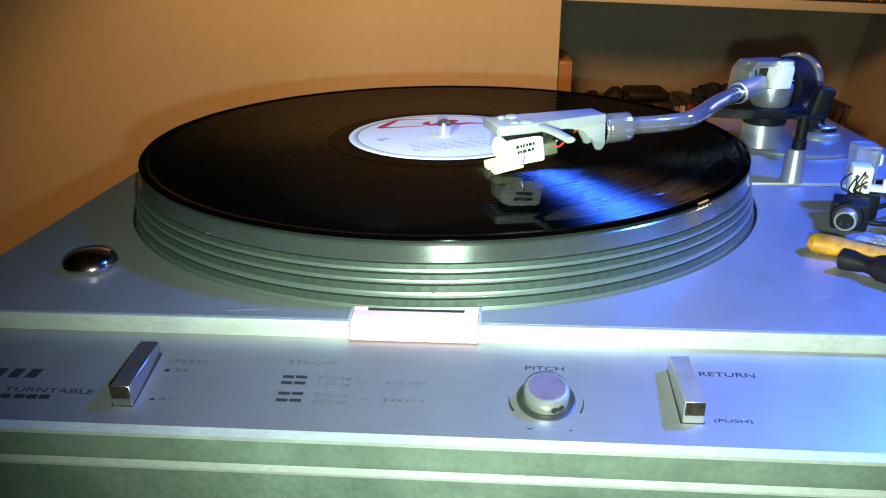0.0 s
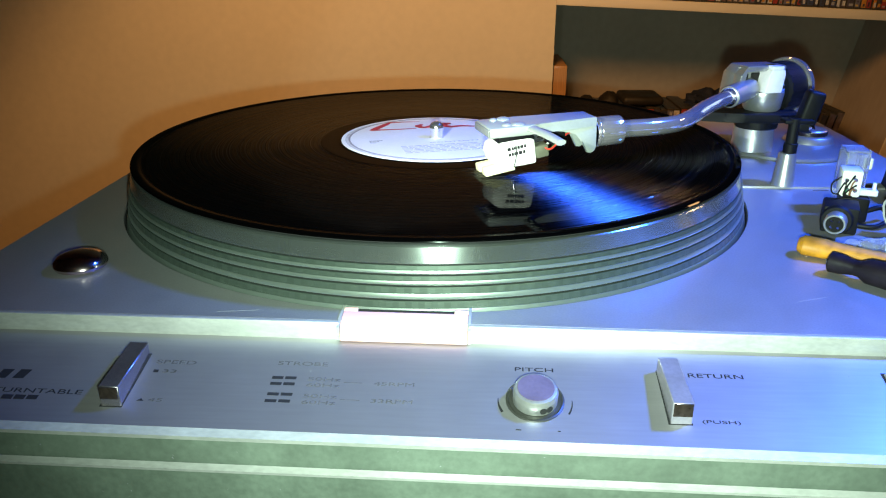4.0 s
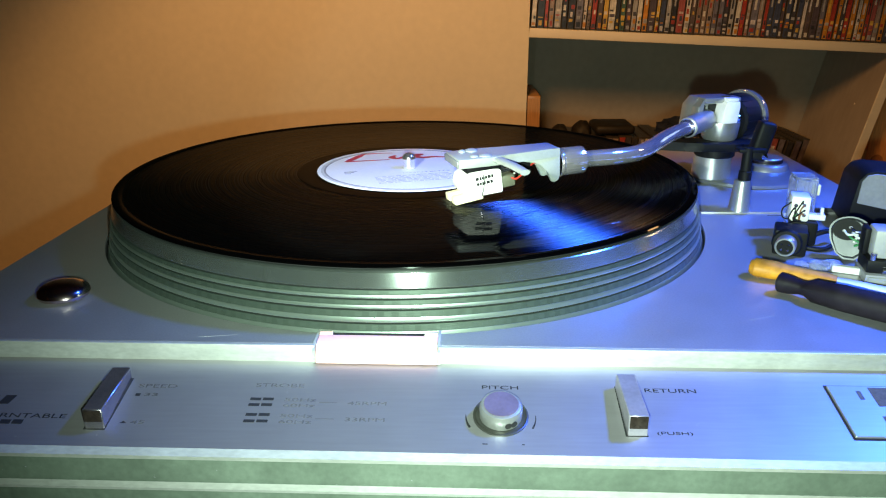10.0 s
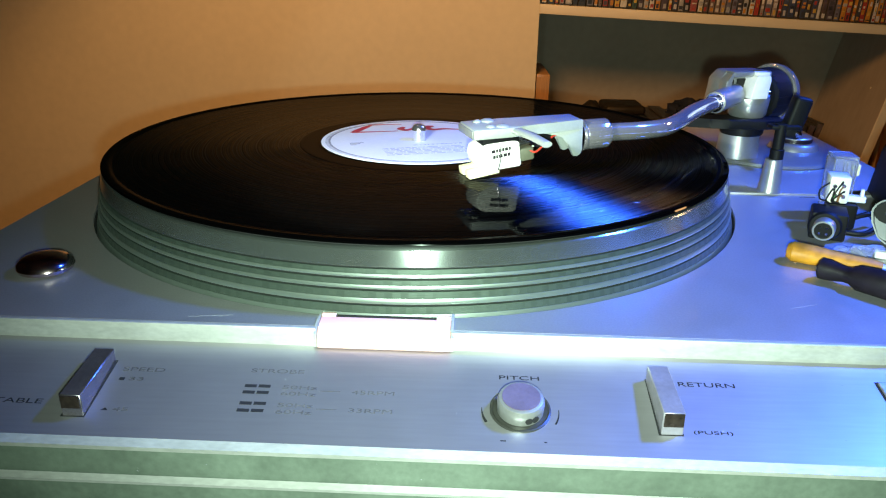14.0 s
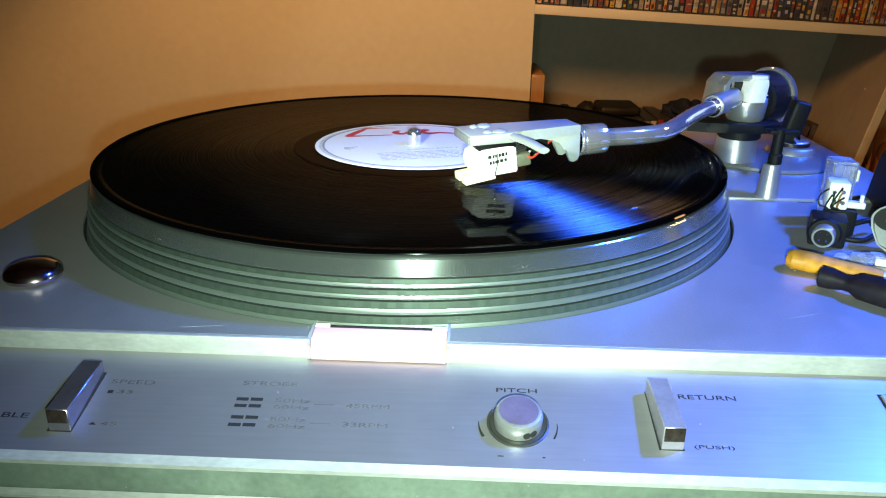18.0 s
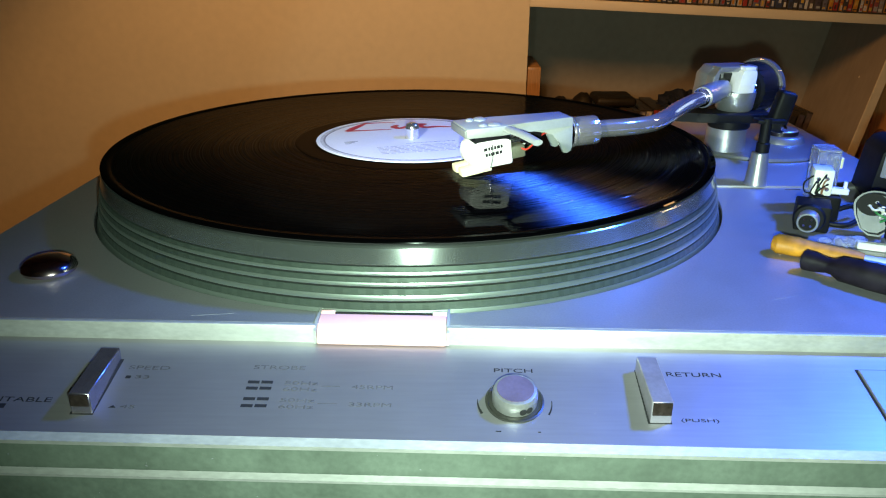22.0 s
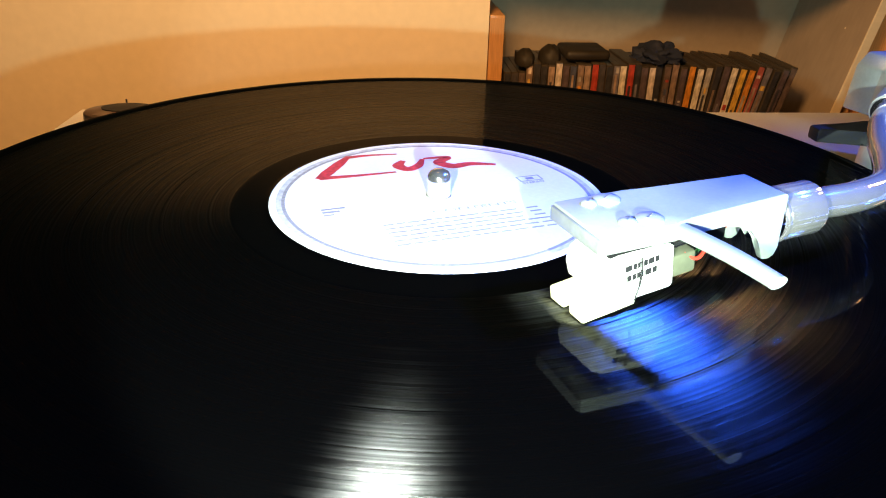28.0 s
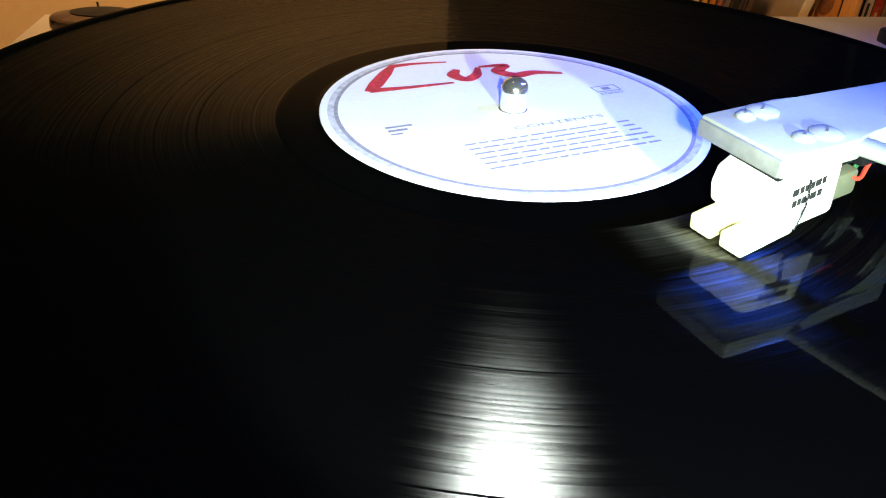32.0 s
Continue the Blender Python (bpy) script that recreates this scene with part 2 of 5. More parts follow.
# unseen walls and ceiling, kept dark so that little light bounces back
ROOM = mat("unseen_dark_wall", (0.20, 0.15, 0.10), 0.8, 0.0, 0.05, 40, (1, 1, 1), 0.1, 0.08)
CEIL = mat("unseen_dark_ceiling", (0.26, 0.22, 0.18), 0.8, 0.0, 0.02, 20)
TERM = mat("dull_olive_plastic", (0.10, 0.105, 0.07), 0.45, 0.0, 0.1, 500, (1, 1, 1), 0.05, 0.15)
TABLE = mat("dark_table_wood", (0.16, 0.09, 0.05), 0.45, 0.0, 0.18, 40, (0.15, 3, 1), 0.08, 0.15)


def vinyl():
    """Black vinyl: a mirror-smooth skin, and groove walls that lean outwards and vary ring by ring."""
    m = bpy.data.materials.new("black_vinyl")
    m.use_nodes = True
    nt = m.node_tree
    b = nt.nodes["Principled BSDF"]
    b.inputs["Base Color"].default_value = (0.0006, 0.0006, 0.0006, 1)
    b.inputs["Roughness"].default_value = 0.26
    b.inputs["Specular IOR Level"].default_value = 0.0
    b.inputs["Coat Weight"].default_value = 0.11
    b.inputs["Coat IOR"].default_value = 2.0
    b.inputs["Coat Roughness"].default_value = 0.03

    def math_node(kind, a, c):
        n = nt.nodes.new("ShaderNodeMath")
        n.operation = kind
        for k, v in enumerate((a, c)):
            if isinstance(v, float):
                n.inputs[k].default_value = v
            elif v is not None:
                nt.links.new(v, n.inputs[k])
        return n.outputs[0]

    def ranged(source, f0, f1, t0, t1):
        r = nt.nodes.new("ShaderNodeMapRange")
        for k, v in (("From Min", f0), ("From Max", f1), ("To Min", t0), ("To Max", t1)):
            r.inputs[k].default_value = v
        nt.links.new(source, r.inputs["Value"])
        return r.outputs[0]

    def noise_1d(w, scale, detail):
        n = nt.nodes.new("ShaderNodeTexNoise")
        n.noise_dimensions = "1D"
        n.inputs["Scale"].default_value, n.inputs["Detail"].default_value = scale, detail
        nt.links.new(w, n.inputs["W"])
        return n.outputs["Fac"]

    tc = nt.nodes.new("ShaderNodeTexCoord")
    sep = nt.nodes.new("ShaderNodeSeparateXYZ")
    flat = nt.nodes.new("ShaderNodeCombineXYZ")
    ln = nt.nodes.new("ShaderNodeVectorMath")
    ln.operation = "LENGTH"
    unit = nt.nodes.new("ShaderNodeVectorMath")
    unit.operation = "NORMALIZE"
    nt.links.new(tc.outputs["Object"], sep.inputs[0])
    nt.links.new(sep.outputs[0], flat.inputs[0])
    nt.links.new(sep.outputs[1], flat.inputs[1])
    nt.links.new(flat.outputs[0], ln.inputs[0])
    nt.links.new(flat.outputs[0], unit.inputs[0])
    radius = ln.outputs["Value"]
    # lean of the groove wall, in slope, with the loudness of the music
    slope = ranged(noise_1d(radius, 60000, 0), 0.25, 0.75, LEAN[0], LEAN[1])
    lean = nt.nodes.new("ShaderNodeVectorMath")
    lean.operation = "SCALE"
    nt.links.new(unit.outputs[0], lean.inputs[0])
    nt.links.new(slope, lean.inputs["Scale"])
    add = nt.nodes.new("ShaderNodeVectorMath")
    add.operation = "ADD"
    add.inputs[1].default_value = (0, 0, 1)
    nt.links.new(lean.outputs[0], add.inputs[0])
    nrm = nt.nodes.new("ShaderNodeVectorMath")
    nrm.operation = "NORMALIZE"
    nt.links.new(add.outputs[0], nrm.inputs[0])
    g = nt.nodes.new("ShaderNodeBsdfAnisotropic")
    g.distribution = "BECKMANN"
    g.inputs["Anisotropy"].default_value = 0.0
    nt.links.new(nrm.outputs[0], g.inputs["Normal"])
    tan = nt.nodes.new("ShaderNodeTangent")
    tan.direction_type, tan.axis = "RADIAL", "Z"
    nt.links.new(tan.outputs[0], g.inputs["Tangent"])
    nt.links.new(ranged(noise_1d(radius, 420, 2), 0.3, 0.7, 0.265, 0.285), g.inputs["Roughness"])
    # grooves lie between the run-out and the rim only
    fac = ranged(noise_1d(radius, 1500, 3), 0.30, 0.70, WALLS[0], WALLS[1])
    inside = math_node("MULTIPLY", math_node("GREATER_THAN", radius, 0.0604), math_node("LESS_THAN", radius, 0.1462))
    gaps = inside
    for r in (0.0790, 0.1010, 0.1240):
        off = math_node("ABSOLUTE", math_node("SUBTRACT", radius, r), None)
        gaps = math_node("MULTIPLY", gaps, math_node("GREATER_THAN", off, 0.00018))
    mix = nt.nodes.new("ShaderNodeMixShader")
    # groove reflection is faded outwards to shape the glare, brightest on the inner tracks
    glare_fade = ranged(radius, 0.088, 0.120, 1.0, 0.55)
    nt.links.new(math_node("MULTIPLY", math_node("MULTIPLY", gaps, glare_fade), fac), mix.inputs[0])
    nt.links.new(b.outputs[0], mix.inputs[1])
    nt.links.new(g.outputs[0], mix.inputs[2])
    nt.links.new(mix.outputs[0], nt.nodes["Material Output"].inputs[0])
    return m


LEAN = (0.60, 1.02)     # slope of the groove walls
WALLS = (0.034, 0.094)    # share of light that they send back
VINYL = vinyl()


# ---- building helpers ----
def thing(name, at, label, category, group="", kind=""):
    ob = new(name)
    ob.empty_display_size = 0.01
    ob.matrix_world = at if isinstance(at, Matrix) else Matrix.Translation(at)
    return tagged(ob, label, category, group, kind)


def mesh_of(bm, name, material, smooth=True):
    me = bpy.data.meshes.new(name)
    bmesh.ops.recalc_face_normals(bm, faces=bm.faces)
    bm.to_mesh(me)
    bm.free()
    me.materials.append(material)
    if smooth:
        me.shade_smooth()
        me.set_sharp_from_angle(angle=radians(35))
    return me


def part(name, bm, material, parent=None, label="", local=False, smooth=True):
    """One mesh under its thing or part; bm is in the world's metres unless local."""
    ob = new(name, mesh_of(bm, name, material, smooth))
    if parent:
        ob.parent = parent
        if not local:
            root, m = parent, Matrix.Identity(4)
            while root:
                m = root.matrix_basis @ m
                root = root.parent
            ob.data.transform(m.inverted())
    if label:
        ob["label"] = label
    return ob


def box(x0, x1, y0, y1, z0, z1, bevel=0.0, seg=2, m=None):
    bm = bmesh.new()
    bmesh.ops.create_cube(bm, size=1)
    for v in bm.verts:
        v.co = ((x0 + x1) / 2 + v.co.x * (x1 - x0), (y0 + y1) / 2 + v.co.y * (y1 - y0), (z0 + z1) / 2 + v.co.z * (z1 - z0))
    if bevel:
        bmesh.ops.bevel(bm, geom=bm.edges[:], offset=bevel, segments=seg, affect="EDGES", profile=0.5)
    if m:
        bm.transform(m)
    return bm


def lathe(profile, m=None, seg=48, caps=True):
    """A turned body from (radius, height) pairs."""
    bm = bmesh.new()
    rings = []
    for r, z in profile:
        if r < 1e-7:
            rings.append([bm.verts.new((0, 0, z))])
        else:
            rings.append([bm.verts.new((r * math.cos(2 * math.pi * i / seg), r * math.sin(2 * math.pi * i / seg), z)) for i in range(seg)])
    for a, b in zip(rings, rings[1:]):
        for i in range(seg):
            j = (i + 1) % seg
            if len(a) == 1 and len(b) > 1:
                bm.faces.new((a[0], b[i], b[j]))
            elif len(b) == 1 and len(a) > 1:
                bm.faces.new((a[i], a[j], b[0]))
            elif len(a) > 1:
                bm.faces.new((a[i], a[j], b[j], b[i]))
    if caps:
        for r in (rings[0], rings[-1]):
            if len(r) > 1:
                bm.faces.new(r)
    if m:
        bm.transform(m)
    return bm


def prism(outline, h0, h1, m=None, bevel=0.0, seg=2):
    """An outline in x, y drawn up from h0 to h1."""
    bm = bmesh.new()
    low = [bm.verts.new((x, y, h0)) for x, y in outline]
    top = [bm.verts.new((x, y, h1)) for x, y in outline]
    n = len(outline)
    bm.faces.new(low[::-1])
    bm.faces.new(top)
    for i in range(n):
        bm.faces.new((low[i], low[(i + 1) % n], top[(i + 1) % n], top[i]))
    if bevel:
        bmesh.ops.bevel(bm, geom=bm.edges[:], offset=bevel, segments=seg, affect="EDGES", profile=0.5)
    if m:
        bm.transform(m)
    return bm


def smoothed(points, steps=6):
    """Catmull-Rom line through the points."""
    pts = [Vector(p) for p in points]
    pts = [pts[0] * 2 - pts[1]] + pts + [pts[-1] * 2 - pts[-2]]
    out = []
    for a, b, c, d in zip(pts, pts[1:], pts[2:], pts[3:]):
        for i in range(steps):
            t = i / steps
            out.append(0.5 * (2 * b + (c - a) * t + (2 * a - 5 * b + 4 * c - d) * t * t + (3 * b - a - 3 * c + d) * t ** 3))
    out.append(pts[-2])
    return out


def tube(points, radius, seg=16, steps=6, flat=1.0):
    """A round bar along a smooth line; radius is a number or one for each point of the line."""
    line = smoothed(points, steps)
    n = len(line)
    bm = bmesh.new()
    rings = []
    up = Vector((0, 0, 1))
    for i, p in enumerate(line):
        d = (line[min(i + 1, n - 1)] - line[max(i - 1, 0)]).normalized()
        side = d.cross(up)
        side = side.normalized() if side.length > 1e-4 else Vector((1, 0, 0))
        top = side.cross(d)
        r = radius if isinstance(radius, float) else radius[0] + (radius[1] - radius[0]) * i / (n - 1)
        rings.append([bm.verts.new(p + side * r * math.cos(a) + top * r * flat * math.sin(a)) for a in [2 * math.pi * k / seg for k in range(seg)]])
    for a, b in zip(rings, rings[1:]):
        for k in range(seg):
            bm.faces.new((a[k], a[(k + 1) % seg], b[(k + 1) % seg], b[k]))
    bm.faces.new(rings[0][::-1])
    bm.faces.new(rings[-1])
    return bm


def join(*bms):
    out = bmesh.new()
    for b in bms:
        me = bpy.data.meshes.new("scratch")
        b.to_mesh(me)
        b.free()
        out.from_mesh(me)
        bpy.data.meshes.remove(me)
    return out


def lettering(name, body, height, width, m, material, parent, thick=0.00008):
    """Words set in the built-in font, scaled to a cap height and a total width, lying in the plane of m from its origin to the right."""
    cu = bpy.data.curves.new("scratch", "FONT")
    cu.body, cu.size, cu.extrude = body, 1.0, 0.01
    ob = bpy.data.objects.new("scratch", cu)
    me = bpy.data.meshes.new_from_object(ob)
    bpy.data.objects.remove(ob)
    bpy.data.curves.remove(cu)
    xs = [v.co.x for v in me.vertices]
    ys = [v.co.y for v in me.vertices]
    sx, sy = width / (max(xs) - min(xs)), height / (max(ys) - min(ys))
    for v in me.vertices:
        v.co = ((v.co.x - min(xs)) * sx, (v.co.y - min(ys)) * sy, v.co.z * thick / 0.02 + thick / 2)
    bm = bmesh.new()
    bm.from_mesh(me)
    bpy.data.meshes.remove(me)
    bm.transform(m)
    return part(name, bm, material, parent, smooth=False)
# ---- the room ----
DECK = 0.0105          # height of the deck above the middle of the sloping control panel
FRONT = 1.13           # front of the wall and of the bookcase
EDGE = 0.169           # end of the wall, beside the bookcase


def structure(name, bm, material, label, category):
    return tagged(part(name, bm, material, smooth=False), label, category, kind="structure")


structure("wall_north", box(-1.9, EDGE, FRONT, FRONT + 0.32, -0.84, 1.6), WALL, "smooth cream painted wall ending beside a bookcase", "wall")
structure("wall_north_far", box(-1.9, 1.9, FRONT + 0.34, FRONT + 0.46, -0.84, 1.6), WALL, "cream wall behind the bookcase", "wall")
# closing walls and ceiling out of view, added to hold bounced light down
structure("wall_south", box(-1.9, 1.9, -1.9, -1.8, -0.84, 1.6), ROOM, "unseen wall, dark brown to cut bounced light", "wall")
structure("wall_west", box(-2.0, -1.9, -1.9, FRONT + 0.46, -0.84, 1.6), ROOM, "unseen wall, dark brown to cut bounced light", "wall")
structure("wall_east", box(1.9, 2.0, -1.9, FRONT + 0.46, -0.84, 1.6), ROOM, "unseen wall, dark brown to cut bounced light", "wall")
structure("floor", box(-2.0, 2.0, -1.9, FRONT + 0.46, -0.90, -0.84), FLOOR, "brown wooden floor", "floor")
structure("ceiling", box(-2.0, 2.0, -1.9, FRONT + 0.46, 1.6, 1.68), CEIL, "unseen ceiling, dark brown to cut bounced light", "ceiling")

table = thing("table", (0.05, 0, -0.84), "dark wooden table that carries the record player", "table")
part("tabletop", box(-0.19, 0.30, -0.24, 0.19, -0.118, -0.088, 0.004), TABLE, table)
for sx in (-0.155, 0.265):
    for sy in (-0.205, 0.155):
        part("leg", box(sx - 0.025, sx + 0.025, sy - 0.025, sy + 0.025, -0.84, -0.118, 0.004), TABLE, table)

# ---- record player ----
player = thing("turntable", (0.045, 0, -0.088), "silver record player with an aluminium platter and front controls", "turntable")
L, R, BACKY = -0.1745, 0.266, 0.177
STEP = -0.1655         # where the deck drops to the control panel
NOSE = -0.2062          # front edge of the control panel
SLOPE = 0.22
SKEW = 0.0192           # the plinth stands turned by about a degree
TURNED = pose(0, 0, 0, 0, 0, -1.1)


def panel_z(y, x=0.0):
    return SLOPE * (y + x * SKEW + 0.186)


def on_panel(x, y, lift=0.0):
    """A frame lying on the control panel at x, y."""
    return Matrix.Translation((x, y, panel_z(y, x))) @ pose(0, 0, 0, 0, 0, -1.1) @ pose(0, 0, 0, math.degrees(math.atan(SLOPE)), 0, 0) @ Matrix.Translation((0, 0, lift))


HOLE = 0.1571          # radius of the round opening round the platter


def deck_sheet():
    """The deck as a plate with a round opening, its outer edges slightly rounded."""
    y0 = STEP + 0.0012
    corners = [math.atan2(y, x) for x in (L, R) for y in (y0, BACKY)]
    angles = sorted([2 * math.pi * k / 144 - math.pi for k in range(144)] + corners)
    bm = bmesh.new()
    rings = [[], [], [], [], []]
    for a in angles:
        c, s = math.cos(a), math.sin(a)
        reach = min((R if c > 0 else L) / c if abs(c) > 1e-9 else 9, (BACKY if s > 0 else y0) / s if abs(s) > 1e-9 else 9)
        px, py = c * reach, s * reach
        ix, iy = min(max(px, L + 0.0004), R - 0.0004), min(max(py, y0 + 0.0004), BACKY - 0.0004)
        for ring, (x, y, z) in zip(rings, ((px, py, -0.020), (px, py, DECK - 0.0004), (ix, iy, DECK), (c * HOLE, s * HOLE, DECK), (c * HOLE, s * HOLE, -0.004))):
            ring.append(bm.verts.new((x, y, z)))
    n = len(angles)
    for a, c in zip(rings, rings[1:]):
        for k in range(n):
            bm.faces.new((a[k], a[(k + 1) % n], c[(k + 1) % n], c[k]))
    bm.faces.new(rings[0][::-1])
    bm.transform(TURNED)
    return bm


deck = part("deck", deck_sheet(), SILVER, player, "matt silver deck")
part("platter_well", lathe([(0, -0.0042), (HOLE - 0.0002, -0.0042), (HOLE - 0.0002, DECK - 0.0012), (HOLE - 0.0005, DECK - 0.0012), (HOLE - 0.0005, -0.0036), (0, -0.0036)], seg=96), WELL, deck)
part("arm_board", box(0.150, R - 0.002, -0.0045, BACKY - 0.002, DECK - 0.002, DECK + 0.0012, 0.0005), SILVER, deck, "raised silver plate under the tonearm")
part("plinth_body", box(L + 0.001, R - 0.001, -0.2085, BACKY - 0.001, -0.076, -0.0205, 0.001, m=TURNED), DARKFACE, player, "dark grey plastic plinth")
# step between deck and panel, in two lengths beside the strobe lamp
for x0, x1 in ((L, -0.0204), (0.0230, R)):
    part("step_trim", box(x0, x1, STEP - 0.0006, STEP + 0.0012, 0.0035, DECK + 0.0002, 0.0004, m=TURNED), TRIM, player, "bright satin aluminium strip")
wedge = [(STEP, panel_z(STEP)), (NOSE, panel_z(NOSE)), (NOSE, -0.020), (STEP, -0.020)]
part("control_panel", prism(wedge, L, R, TURNED @ Matrix(((0, 0, 1, 0), (1, 0, 0, 0), (0, 1, 0, 0), (0, 0, 0, 1)))), PANEL, player, "sloping brushed aluminium control panel", smooth=False)
nose = [(NOSE, panel_z(NOSE)), (NOSE - 0.0024, -0.0058), (NOSE - 0.0024, -0.0070), (NOSE, -0.0070)]
AXIS_X = Matrix(((0, 0, 1, 0), (1, 0, 0, 0), (0, 1, 0, 0), (0, 0, 0, 1)))
part("nose_trim", prism(nose, L, R, TURNED @ AXIS_X), TRIM, player, "bright bevelled front edge", smooth=False)
part("upper_fascia", box(L, R, NOSE - 0.0018, NOSE, -0.0160, -0.0071, m=TURNED), DARKFACE, player, "dark recessed front band")
lip = [(NOSE - 0.0026, -0.0150), (NOSE - 0.0044, -0.0160), (NOSE - 0.0044, -0.0168), (NOSE - 0.0026, -0.0168)]
part("lower_trim", prism(lip, L, R, TURNED @ AXIS_X), TRIM, player, "bright lower front edge", smooth=False)
part("lower_fascia", box(L, R, NOSE - 0.0040, NOSE - 0.0022, -0.074, -0.0169, m=TURNED), DARKFACE, player, "dark plastic front")
for sx in (L + 0.04, R - 0.04):
    for sy in (-0.17, 0.15):
        part("foot", lathe([(0, 0), (0.019, 0), (0.021, 0.002), (0.021, 0.009), (0.016, 0.012), (0, 0.012)], Matrix.Translation((sx, sy, -0.088)), 32), RUBBER, player)
# hinge block for the lid, at the back
HG = Matrix.Translation((-0.1425, 0.1630, DECK))
hinge = part("lid_hinge", lathe([(0, 0), (0.0208, 0), (0.0212, 0.0006), (0.0208, 0.0038), (0.0198, 0.0046), (0.0130, 0.0056), (0, 0.0060)], HG @ Matrix.Diagonal((1, 0.62, 1, 1)), 64), HINGE, player, "low rounded dark brown lid hinge")
part("hinge_cap", lathe([(0.0120, 0.0056), (0.0122, 0.0061), (0.0060, 0.0065), (0, 0.0066)], HG @ Matrix.Diagonal((1, 0.62, 1, 1)), 48), BLACK, hinge)
part("hinge_pin", lathe([(0, 0.0030), (0.0005, 0.0030), (0.0005, 0.0056), (0.0003, 0.0059), (0, 0.0060)], HG @ Matrix.Translation((-0.0035, 0.0112, 0.0012)), 10), CHROME, hinge)

# platter, its flaring side turned in four strobe bands with a ridge and a groove under each
TOP = 0.0329


def flare(z):
    return 0.1508 + (0.033 - z) * 0.2


platter = part("platter", lathe([(0, TOP - 0.001), (0.020, TOP - 0.001), (0.1485, TOP - 0.001), (0.1490, TOP), (0.1500, TOP), (flare(TOP) - 0.0003, TOP - 0.0003), (flare(0.0322), 0.0322), (flare(0.0272), 0.0272), (flare(0.0266) - 0.0001, 0.0266),
                                 (flare(0.0266) - 0.0010, 0.0265), (flare(0.0060) - 0.0010, 0.0060), (0.1555, 0.0030), (0.02, 0.0030)], seg=160), PLATTER, player, "turned aluminium platter")
# near-black skin stands in for the shade down in the grooves
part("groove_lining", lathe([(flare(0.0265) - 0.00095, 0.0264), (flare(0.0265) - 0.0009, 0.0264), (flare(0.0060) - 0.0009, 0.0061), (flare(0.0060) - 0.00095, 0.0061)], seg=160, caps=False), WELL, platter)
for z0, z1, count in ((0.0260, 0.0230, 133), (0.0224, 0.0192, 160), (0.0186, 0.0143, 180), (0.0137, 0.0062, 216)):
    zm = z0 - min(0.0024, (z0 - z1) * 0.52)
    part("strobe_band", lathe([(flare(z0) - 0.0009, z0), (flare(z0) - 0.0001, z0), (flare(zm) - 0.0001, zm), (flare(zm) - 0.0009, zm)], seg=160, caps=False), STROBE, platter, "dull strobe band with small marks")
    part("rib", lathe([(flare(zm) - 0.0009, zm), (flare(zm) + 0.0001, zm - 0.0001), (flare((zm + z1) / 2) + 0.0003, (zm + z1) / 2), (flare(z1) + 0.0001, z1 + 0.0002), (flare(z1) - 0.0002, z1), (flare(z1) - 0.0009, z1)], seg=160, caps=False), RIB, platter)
    verts, faces = [], []
    for k in range(count):
        for da, z, out in ((0.00, z0 - 0.0003, 0), (0.5, z0 - 0.0003, 0), (0.5, zm + 0.0002, 0), (0.00, zm + 0.0002, 0), (0.00, z0 - 0.0003, 1), (0.5, z0 - 0.0003, 1), (0.5, zm + 0.0002, 1), (0.00, zm + 0.0002, 1)):
            a, r = 2 * math.pi * (k + da) / count, flare(z) - (0.00012 if not out else 0.00008)
            verts.append((r * math.cos(a), r * math.sin(a), z))
        n = 8 * k
        faces += [(n + 4, n + 5, n + 6, n + 7), (n, n + 1, n + 5, n + 4), (n + 1, n + 2, n + 6, n + 5), (n + 2, n + 3, n + 7, n + 6), (n + 3, n, n + 4, n + 7)]
    me = bpy.data.meshes.new("strobe_dots")
    me.from_pydata(verts, [], faces)
    bm = bmesh.new()
    bm.from_mesh(me)
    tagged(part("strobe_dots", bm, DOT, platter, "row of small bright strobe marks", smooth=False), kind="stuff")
part("slip_mat", lathe([(0.006, TOP - 0.0012), (0.148, TOP - 0.0012), (0.1485, TOP + 0.0006), (0.006, TOP + 0.0006)], seg=96), RUBBER, platter)
part("spindle", lathe([(0, 0.030), (0.0036, 0.030), (0.0034, 0.0400), (0.0036, 0.0402), (0.0034, 0.0414), (0.0028, 0.0425), (0.0016, 0.0432), (0, 0.0434)], seg=40), SATIN, player, "polished round-headed spindle")

# strobe lamp in its pink housing
LX0, LX1 = -0.0232, 0.0196
LAMP_M = pose(0, -0.163, 0) @ pose(0, 0, 0, 0, 0, -1.1) @ pose(0, 0.163, 0)
LAMP_X = LAMP_M @ AXIS_X
lens_profile = [(-0.1676, 0.0044), (-0.1676, 0.0068), (-0.1650, 0.0104), (-0.1584, 0.0114), (-0.1582, 0.0040)]
strobe = part("strobe_lamp", prism(lens_profile, LX0, LX1, LAMP_X, 0.0005), LENS, player, "lit pinkish-white strobe lamp")
for x0, x1 in ((LX0, LX0 + 0.0048), (LX1 - 0.0048, LX1)):
    part("lamp_cheek", prism([(-0.1582, 0.0040), (-0.1582, 0.0114), (-0.1566, 0.0119), (-0.1564, 0.0040)], x0, x1, LAMP_X, 0.0003), PINK, strobe)
part("lamp_slot", box(LX0 + 0.0049, LX1 - 0.0049, -0.1581, -0.1577, 0.0040, 0.0116, m=LAMP_M), WELL, strobe, "thin dark slot behind the lens")
part("lamp_rail", box(LX0 + 0.0049, LX1 - 0.0049, -0.1577, -0.1570, 0.0040, 0.0110, m=LAMP_M), PINK, strobe)
